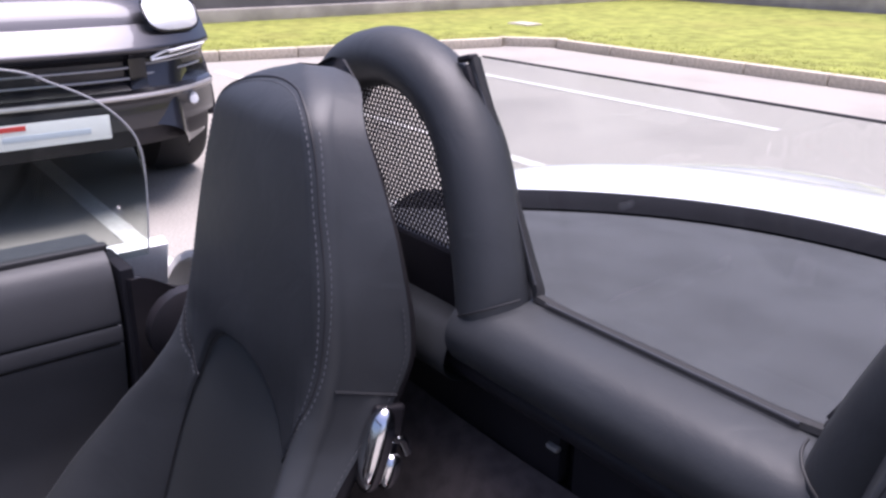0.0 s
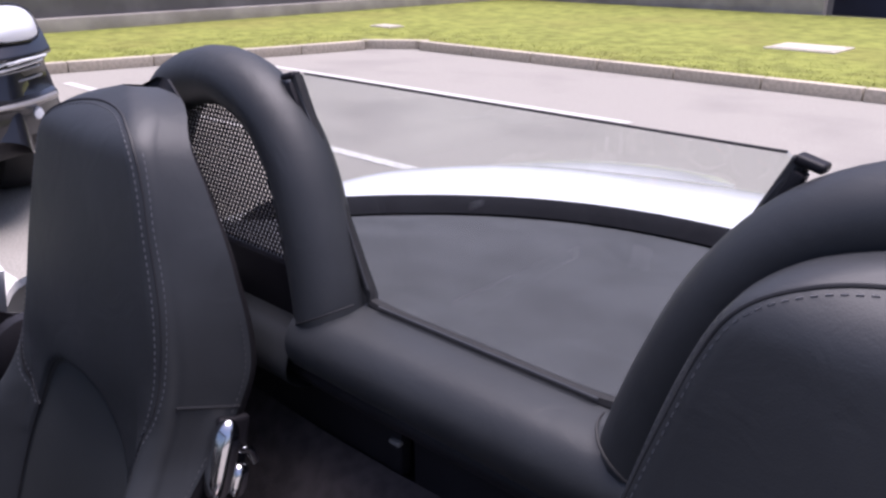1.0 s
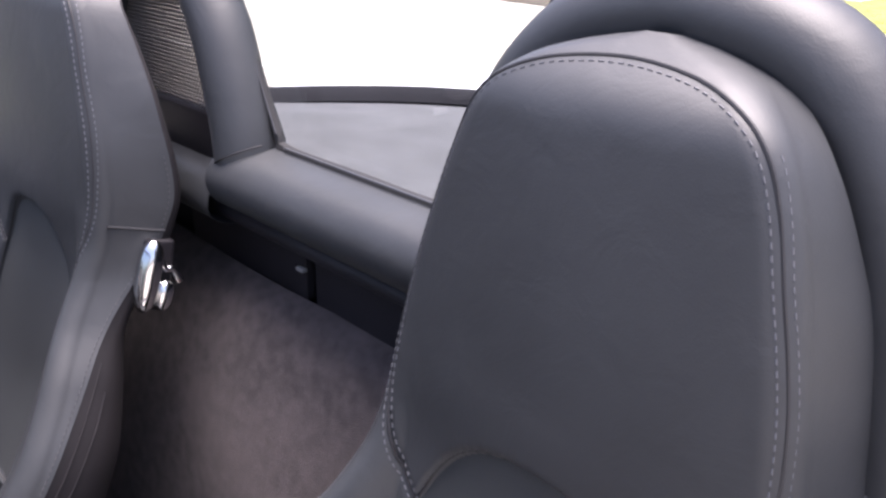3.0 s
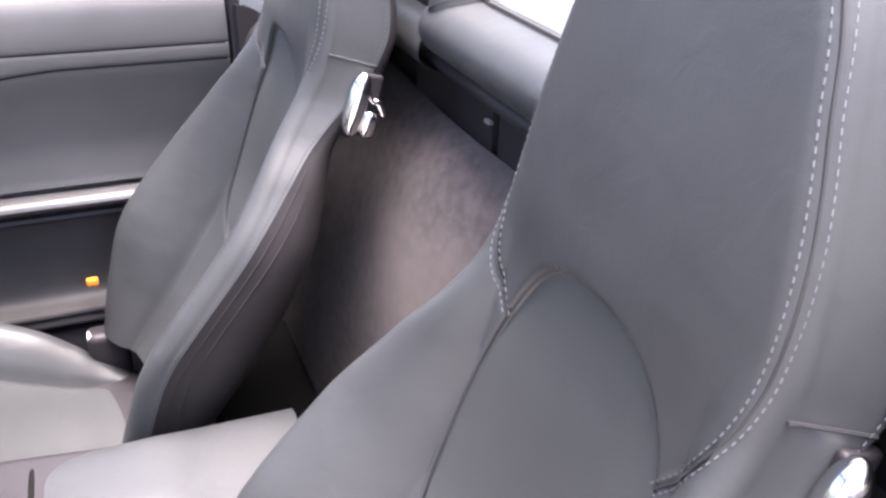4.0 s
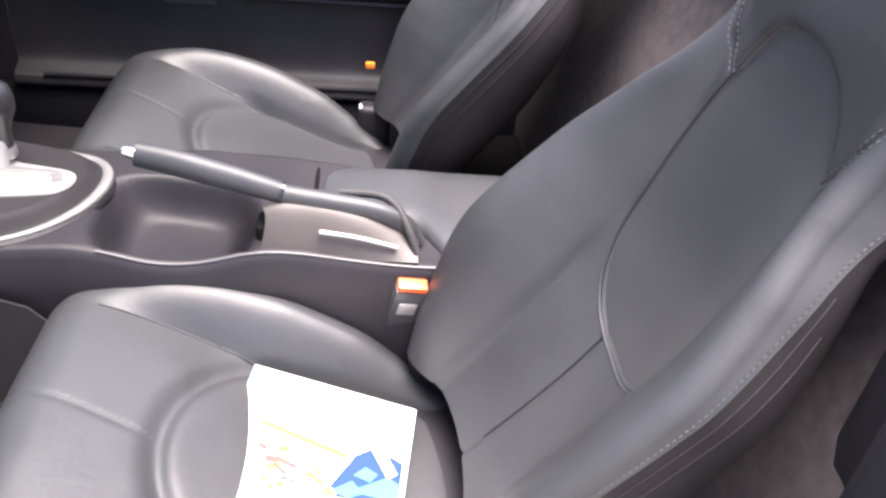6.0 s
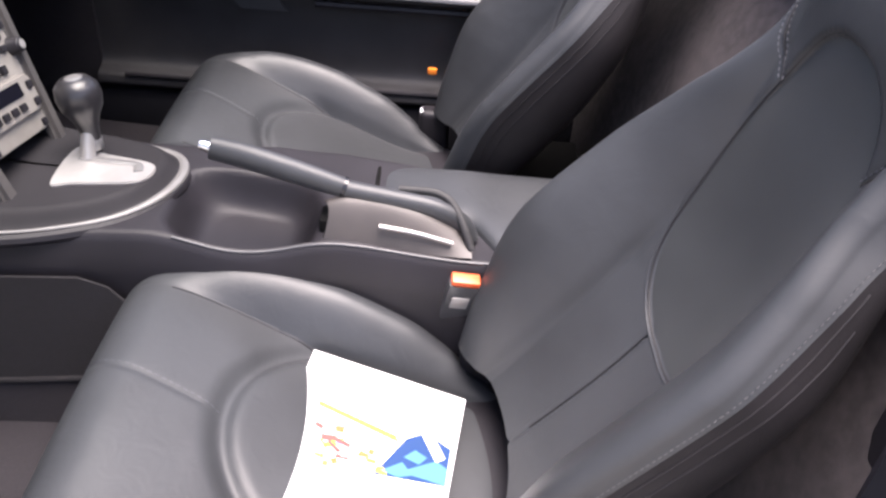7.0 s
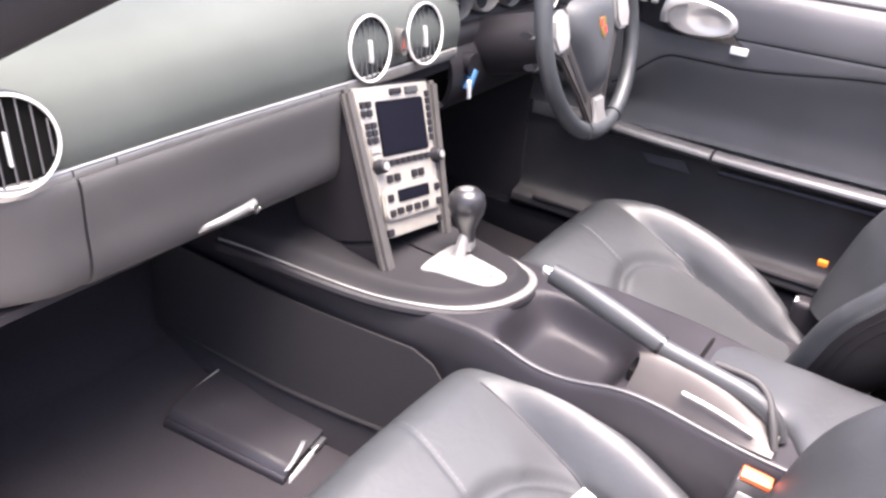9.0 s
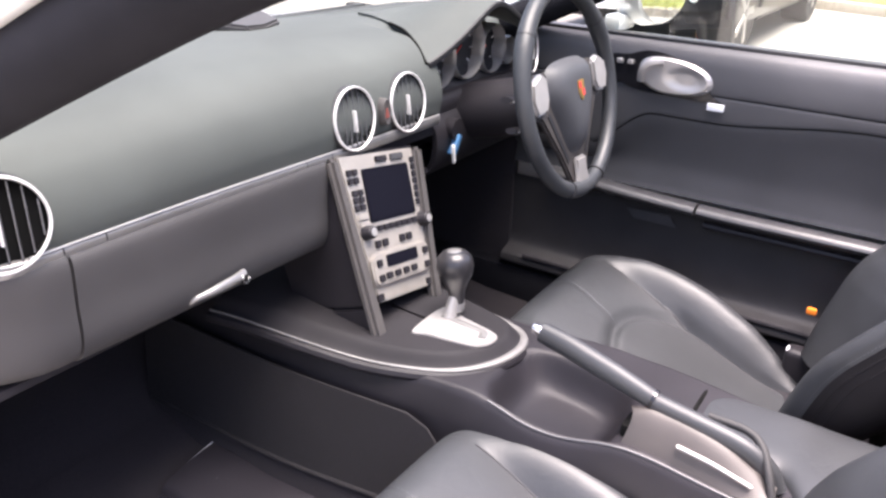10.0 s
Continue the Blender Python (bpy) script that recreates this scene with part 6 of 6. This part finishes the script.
def build_console():
    t = thing("centre_console", "dark moulded centre console with oddments tray and armrest box", "console", (0, 0.25, 0.15))
    # tunnel body: section across x, along y
    def tunnel(u, v):
        y = -0.10 + 1.22 * v
        q = 2 * u - 1
        zt = 0.478 + 0.022 * step(y, 0.05, 0.30) + 0.018 * step(y, 0.30, 0.50) - 0.0 * y + 0.01 * step(y, 0.7, 0.9)
        hw = 0.130 + 0.030 * step(y, 0.2, 0.42) + 0.035 * step(y, 0.42, 0.85)
        if q > 0:
            hw = 0.130 - 0.040 * step(y, 0.34, 0.50)
        elif 0.25 < y < 0.50:
            # the edge beside the tray sags
            zt -= 0.014 * math.sin(math.pi * (y - 0.25) / 0.25) ** 2 * step(-q, 0.30, 0.50)
        a = abs(q)
        if a < 0.5:
            x, z = a / 0.5 * (hw - 0.018), zt
            # the oddments tray is sunk into the near half
            ex = (math.copysign(x, q) + 0.062) / 0.090
            ey = (y - 0.376) / 0.102
            rr = abs(ex) ** 4 + abs(ey) ** 3
            z -= 0.055 * (1 - step(rr, 0.12, 1.05))
        else:
            k = (a - 0.5) / 0.5
            x = hw - 0.018 + 0.018 * min(1, k * 6) + 0.012 * k
            z = zt - 0.018 * (1 - math.cos(min(1, k * 6) * math.pi / 2)) - (zt - 0.16) * max(0, k - 0.08)
        return math.copysign(x, q), y, z
    bm = sheet(tunnel, 120, 150)
    bmesh.ops.recalc_face_normals(bm, faces=bm.faces[:])
    part("tunnel", bm, PLASTIC, t, "black moulded tunnel with a sunken tray", sharp=70)
    def side_x(y):
        return 0.150 + 0.030 * step(y, 0.2, 0.42) + 0.035 * step(y, 0.42, 0.85)

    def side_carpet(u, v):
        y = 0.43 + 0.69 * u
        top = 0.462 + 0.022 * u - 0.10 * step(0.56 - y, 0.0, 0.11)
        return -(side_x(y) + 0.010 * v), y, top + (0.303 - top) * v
    part("tunnel_carpet", sheet(side_carpet, 20, 10, thick=0.004), SHADECARPET, t, "carpet on the tunnel side, its shade put into the dark colour")
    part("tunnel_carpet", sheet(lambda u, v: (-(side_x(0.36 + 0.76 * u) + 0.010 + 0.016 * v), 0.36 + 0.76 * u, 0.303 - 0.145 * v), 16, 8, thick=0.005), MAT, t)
    part("carpet_ridge", tube([Vector((-(side_x(y) + 0.011), y, 0.3005)) for y in np.linspace(0.52, 1.11, 20)], 0.0045, 8), SHADECARPET, t)
    # raised shifter deck with silver U-shaped trim
    U = [(-0.228, 0.93), (-0.212, 0.813), (-0.190, 0.70), (-0.166, 0.61), (-0.130, 0.535), (-0.075, 0.490), (-0.010, 0.476), (0.036, 0.497), (0.060, 0.56), (0.078, 0.64), (0.096, 0.74), (0.12, 0.93)]
    Us = smooth_path([(x, y, 0) for x, y in U], 6)

    def deck(u, v):
        p = Us[int(round(u * (len(Us) - 1)))]
        cx, cy = -0.045, max(p.y, 0.62)
        x = cx + (p.x - cx) * (1 - 0.98 * v)
        y = p.y + (cy - p.y) * v * 0.98
        return x, y, 0.522 + 0.020 * step(v, 0.0, 0.20) + 0.02 * step(y, 0.62, 0.9)
    part("shifter_deck", sheet(deck, len(Us) - 1, 30), DECK, t, "matt black deck round the shifter", sharp=70)
    part("deck_trim", tube([p + Vector((0, 0, 0.522 + 0.02 * step(p.y, 0.62, 0.9))) for p in Us], lambda q: 0.0020 + 0.0055 * math.sin(math.pi * min(1, q * 0.92)) ** 6, 10, ry=lambda q: 0.0022 + 0.0030 * math.sin(math.pi * min(1, q * 0.92)) ** 6), DECKTRIM, t, "silver trim round the shifter")
    part("deck_skirt", tube([p * 1.0 + Vector((p.x * 0.02, -0.002, 0.512 + 0.02 * step(p.y, 0.62, 0.9))) for p in Us], 0.008, 8, ry=0.009), PLASTIC, t)
    # raised lip along the edge beside the seat
    lip = []
    for y in np.linspace(0.455, 0.0, 40):
        hw = 0.130 + 0.030 * step(y, 0.2, 0.42) + 0.035 * step(y, 0.42, 0.85)
        lip.append(Vector((-(hw - 0.012), y, 0.478 + 0.022 * step(y, 0.05, 0.30) + 0.018 * step(y, 0.30, 0.50) - 0.0006 - (0.014 * math.sin(math.pi * (y - 0.25) / 0.25) ** 2 if 0.25 < y < 0.50 else 0.0))))
    part("console_lip", tube(lip, 0.0022, 8), TRIMDARK, t)
    # armrest box lid with a split, far half of the tunnel
    def lid(y0, y1):
        def fn(u, v):
            q = math.pi * u
            y = y0 + (y1 - y0) * v
            near = -0.034 - 0.090 * (1 - step(y, 0.005, 0.075))
            c, h = (0.122 + near) / 2, (0.122 - near) / 2
            x = c - h * math.copysign(abs(math.cos(q)) ** 0.6, math.cos(q))
            z = 0.455 + 0.036 * abs(math.sin(q)) ** 0.5 + 0.003 * math.sin(math.pi * v)
            return x, y, z
        bm = sheet(fn, 48, 24)
        bmesh.ops.holes_fill(bm, edges=[e for e in bm.edges if e.is_boundary], sides=200)
        bmesh.ops.recalc_face_normals(bm, faces=bm.faces[:])
        return bm
    part("armrest_lid", lid(-0.10, 0.203), LEATHER, t, "padded black armrest lid")
    part("armrest_front", lid(0.208, 0.238), PLASTIC, t)
    # near-black tubes put the shade of the lid's gaps into colour
    for y in (0.2055, 0.239):
        gap = []
        for k in np.linspace(0.02, 0.98, 24):
            q = math.pi * k
            x = 0.044 - 0.078 * math.copysign(abs(math.cos(q)) ** 0.6, math.cos(q))
            gap.append(Vector((x, y, 0.4565 + 0.036 * abs(math.sin(q)) ** 0.5)))
        part("lid_gap", tube(gap, 0.0034, 8), GAPSHADE, t, "near-black tube standing for the shaded gap beside the lid")
    part("lid_edge", tube([Vector((-0.036, y, 0.4765)) for y in np.linspace(0.08, 0.203, 6)], 0.0026, 6), GAPSHADE, t)
    return t


build_console()


def build_gear_lever():
    t = thing("gear_lever", "short gear lever with a silver-topped dark knob", "gear lever", (-0.004, 0.585, 0.56))
    out = [(p.x, p.y) for p in smooth_path([(-0.048, 0.058, 0), (-0.046, 0.030, 0), (-0.036, -0.038, 0), (-0.020, -0.060, 0), (0.004, -0.064, 0), (0.020, -0.050, 0), (0.034, 0.010, 0), (0.046, 0.058, 0)], 5, True)]
    g = part("gate_plate", plate(out, 0.005, Matrix.Translation((-0.044, 0.567, 0.5405)), 0.0015), SATIN, t, "bright silver shift gate plate")
    sub("gate_slot", tube(smooth_path([(-0.026, 0.610, 0.5462), (-0.030, 0.560, 0.5462), (-0.034, 0.530, 0.5462), (-0.052, 0.522, 0.5462)], 6), 0.0065, 8, ry=0.0016), TRIMGREY, g)
    part("shaft", tube([Vector((-0.022, 0.600, 0.543)), Vector((-0.016, 0.599, 0.565)), Vector((-0.010, 0.597, 0.585))], lambda q: 0.011 - 0.002 * q, 14, up=(0, 1, 0)), SATIN, t)
    prof = [(0.0, 0.0), (0.011, 0.0), (0.0115, 0.012), (0.0135, 0.03), (0.0185, 0.045), (0.0265, 0.060), (0.0295, 0.076), (0.0275, 0.091), (0.019, 0.101), (0.009, 0.104), (0.0, 0.1045)]
    prof = [(r * 1.03, z * 0.97) for r, z in prof]
    k = part("knob", lathe(prof, 30, Matrix.Translation((-0.007, 0.595, 0.556)) @ pose(0, 0, 0, -6, 0, 0)), KNOBDARK, t, "dark satin knob")
    sub("knob_top", lathe([(0.0, 0.1015), (0.010, 0.101), (0.0165, 0.098), (0.0188, 0.094), (0.018, 0.0935)], 28, Matrix.Translation((-0.007, 0.595, 0.556)) @ pose(0, 0, 0, -6, 0, 0)), TRIMGREY, k, "brushed silver cap")
    sub("knob_front", lathe([(0.0110, -0.004), (0.0125, 0.0), (0.0125, 0.010), (0.0115, 0.012)], 24, Matrix.Translation((-0.007, 0.595, 0.556))), TRIMGREY, k)
    return t


build_gear_lever()


def build_handbrake():
    t = thing("handbrake", "black leather handbrake lever with a silver button", "handbrake", (-0.07, 0.25, 0.53))
    X = -0.068
    g = smooth_path([(X, 0.245, 0.553), (X, 0.30, 0.570), (X, 0.37, 0.590), (X, 0.416, 0.600)], 6)
    part("grip", tube(g, lambda q: 0.0125 + 0.002 * math.sin(q * 3), 16, ry=lambda q: 0.0145 + 0.003 * math.sin(q * 2.6)), LEATHER, t)
    part("button", tube([Vector((X, 0.415, 0.600)), Vector((X, 0.424, 0.6025)), Vector((X, 0.430, 0.6035))], lambda q: 0.0085 - 0.002 * q, 14), CHROME, t, "silver push button")
    part("grip_ring", tube([Vector((X, 0.240, 0.5515)), Vector((X, 0.245, 0.5530))], 0.0142, 16, ry=0.0158), GLOSSBLACK, t)
    arm = smooth_path([(X, 0.243, 0.551), (X, 0.18, 0.540), (X, 0.12, 0.528), (X, 0.085, 0.508), (X, 0.07, 0.480)], 6)
    part("arm", tube(arm, 0.013, 14, ry=lambda q: 0.013 + 0.004 * q), LEATHER, t, "leather covered lever arm")
    def surround(u, v):
        y = 0.268 - 0.203 * u - 0.008 * math.sin(math.pi * v) * (1 - u) ** 6
        zt = lerp_table([(0.065, 0.494), (0.092, 0.508), (0.144, 0.532), (0.200, 0.543), (0.236, 0.546), (0.280, 0.534)], y)
        k = v ** 0.8
        return -0.1135 + 0.040 * k - 0.006 * step(y, 0.20, 0.28), y, 0.482 + (zt - 0.482) * math.sin(k * math.pi / 2)
    part("bezel", sheet(surround, 24, 12, thick=0.004), BRONZE, t, "bronze-grey lever surround")
    # solid near-black block paints the shade of the opening
    part("bezel_slot", box(-0.099, -0.056, 0.225, 0.274, 0.468, 0.518, 0.008), GAPSHADE, t, "near-black block standing for the shaded opening ahead of the lever surround")
    part("trim_bar", tube(smooth_path([(-0.1055, 0.192, 0.520), (-0.1065, 0.145, 0.514), (-0.1060, 0.092, 0.500)], 6), 0.0034, 10, ry=0.0026), SATIN, t, "bright trim bar")
    part("gaiter_edge", tube(smooth_path([(-0.050, 0.170, 0.545), (-0.050, 0.120, 0.543), (-0.062, 0.095, 0.534), (-0.084, 0.078, 0.512), (-0.100, 0.066, 0.486)], 6), 0.0058, 12), RUBBER, t)
    return t


build_handbrake()


def build_buckle():
    t = thing("belt_buckle", "grey seat-belt buckle with a red release key beside the seat", "seat belt", (-0.112, 0.08, 0.36))
    m = Matrix.Translation((-0.130, 0.079, 0.422)) @ pose(0, 0, 0, 8, -14, 4)
    part("housing", moved(box(-0.010, 0.010, -0.021, 0.021, -0.06, 0.040, 0.005), m), KNOB, t)
    part("release_key", moved(box(-0.009, 0.009, -0.0195, 0.0195, 0.040, 0.050, 0.003), m), ORANGE, t, "red release key")
    part("label_patch", moved(box(-0.0112, -0.0098, -0.012, 0.012, -0.005, 0.018, 0.0006), m), SATIN, t)
    part("stalk", moved(box(-0.006, 0.006, -0.015, 0.015, -0.16, -0.06, 0.003), m), PLASTIC, t)
    return t


build_buckle()


# ---------------- loose things
def build_brochure():
    far0, far1 = Vector((-0.205, 0.268, 0.376)), Vector((-0.236, 0.058, 0.329))
    ay = (far1 - far0).normalized()
    ax = Vector((-1, 0, 0.0))
    ax = (ax - ay * ax.dot(ay)).normalized()
    az = ay.cross(ax)
    if az.z < 0:
        az = -az
    t = thing("sales_brochure", "white printed leaflet lying on the passenger seat", "leaflet", far0)
    o = far0 + az * 0.006
    M = Matrix(((ay.x, ax.x, az.x, o.x), (ay.y, ax.y, az.y, o.y), (ay.z, ax.z, az.z, o.z), (0, 0, 0, 1)))

    def r(x0, x1, y0, y1):
        return [(x0, y0), (x1, y0), (x1, y1), (x0, y1)]

    def put(name, out, z, mat, lab="", d=0.0004):
        return part(name, plate(out, d, M @ Matrix.Translation((0, 0, z)), 0), mat, t, lab)
    put("sheet", r(0, 0.212, 0, 0.297), 0.0, PAPER, "white paper sheet", 0.0012)
    put("picture", [(0.148, 0.098), (0.170, 0.078), (0.205, 0.092), (0.207, 0.150), (0.120, 0.165)], 0.0014, BLUE, "blue printed picture")
    put("picture_stripe", [(0.165, 0.083), (0.180, 0.080), (0.200, 0.110), (0.190, 0.120)], 0.0020, PAPER)
    put("picture_stripe", [(0.150, 0.150), (0.190, 0.118), (0.206, 0.125), (0.206, 0.150)], 0.0020, SKYBLUE)
    put("yellow_band", [(0.030, 0.082), (0.135, 0.098), (0.140, 0.108), (0.032, 0.090)], 0.0014, YELLOW)
    rr = random.Random(8)
    for k in range(34):
        x, y = 0.040 + 0.090 * rr.random(), 0.112 + 0.060 * rr.random()
        w, h = rr.uniform(0.003, 0.010), rr.uniform(0.0015, 0.005)
        ang = rr.uniform(-0.6, 0.6)
        ca, sa = math.cos(ang), math.sin(ang)
        out = [(x + i * w * ca - j * h * sa, y + i * w * sa + j * h * ca) for i, j in ((-1, -1), (1, -1), (1, 1), (-1, 1))]
        put("text_bar", out, 0.0014 + 0.00002 * k, rr.choice((GREYINK, GREYINK, RED, SKYBLUE, YELLOW, ORANGE)))
    put("picture_mark", [(0.150, 0.128), (0.162, 0.112), (0.178, 0.118), (0.170, 0.132)], 0.0025, SKYBLUE)
    put("picture_mark", [(0.128, 0.157), (0.150, 0.136), (0.165, 0.150), (0.150, 0.160)], 0.0025, SKYBLUE)
    put("text_bar", r(0.02, 0.19, 0.250, 0.262), 0.0014, BLUE)
    return t


build_brochure()


def build_wallet():
    M = Matrix.Translation((-0.265, 0.829, 0.2275)) @ pose(0, 0, 0, 4.5, 0, 8.0) @ Matrix.Diagonal((1, 0.92, 1, 1))
    t = thing("document_wallet", "black leather document wallet lying in the footwell", "wallet", (-0.265, 0.829, 0.2275))

    def lid(u, v):
        # soft cover with a rolled long side; its near end lifts over the pages
        a = 2 * u - 1
        x, y = 0.086 * a, -0.128 + 0.258 * v
        roll = 1 - step(-a, 0.76, 1.0)
        k = 1 - abs(a) ** 4
        return x, y, 0.008 + 0.020 * roll + 0.003 * k + 0.0012 * math.sin(a * 3.2 + v * 2) + 0.0015 * math.sin(v * 9 + a * 2)
    part("cover", moved(sheet(lid, 32, 30, thick=-0.003), M), WALLET, t, "black leather cover")
    part("cover_base", moved(box(-0.086, 0.088, -0.131, 0.131, 0.0, 0.004, 0.001), M), WALLET, t)
    part("spine", moved(tube([Vector((-0.082, y, 0.0115)) for y in np.linspace(-0.129, 0.129, 8)], 0.006, 12, ry=0.0110), M), WALLET, t)
    part("booklet", moved(box(-0.072, 0.080, -0.120, 0.122, 0.0045, 0.0150, 0.0015, 1), M), TRIMDARK, t)
    part("booklet", moved(box(-0.010, 0.084, -0.137, 0.118, 0.0155, 0.0240, 0.0020, 2), M), TRIMDARK, t, "dark grey booklet end")
    page = [(-0.080, 0.003), (-0.004, 0.016), (0.002, 0.026), (-0.030, 0.0285), (-0.078, 0.020)]
    part("loose_page", plate(page, 0.0016, M @ Matrix(((1, 0, 0, 0), (0, 0, -1, -0.1345), (0, 1, 0, 0), (0, 0, 0, 1))), 0.0003), PAPER, t, "white page sticking out")
    for k in (0, 1):
        part("fold_line", moved(tube([Vector((-0.080 + 0.125 * q + 0.004 * k, -0.126 + 0.040 * q ** 1.6 - 0.003 * k, 0.0315 + 0.0022 * math.sin(math.pi * (0.05 + 0.45 * q)))) for q in np.linspace(0.0, 1.0, 12)], 0.0011, 6), M), GREYINK, t)
    part("strap_stud", lathe([(0.0, 0.003), (0.003, 0.002), (0.004, 0.0)], 14, M @ Matrix.Translation((0.078, -0.120, 0.0315))), LAMP, t, "small bright stud")
    part("far_edge", moved(tube([Vector((x, 0.1315, 0.030 - 0.018 * step(-x, 0.045, 0.086) + 0.003 * math.sin((x + 0.089) * 17))) for x in np.linspace(-0.084, 0.084, 20)], 0.0013, 6), M), GREYINK, t)
    part("stitching", moved(stitches([Vector((x, 0.060, 0.0345)) for x in np.linspace(-0.02, 0.03, 8)], 0.005, 0.004, 0.0006), M), THREAD, t)
    return t


build_wallet()
build_kerbs()
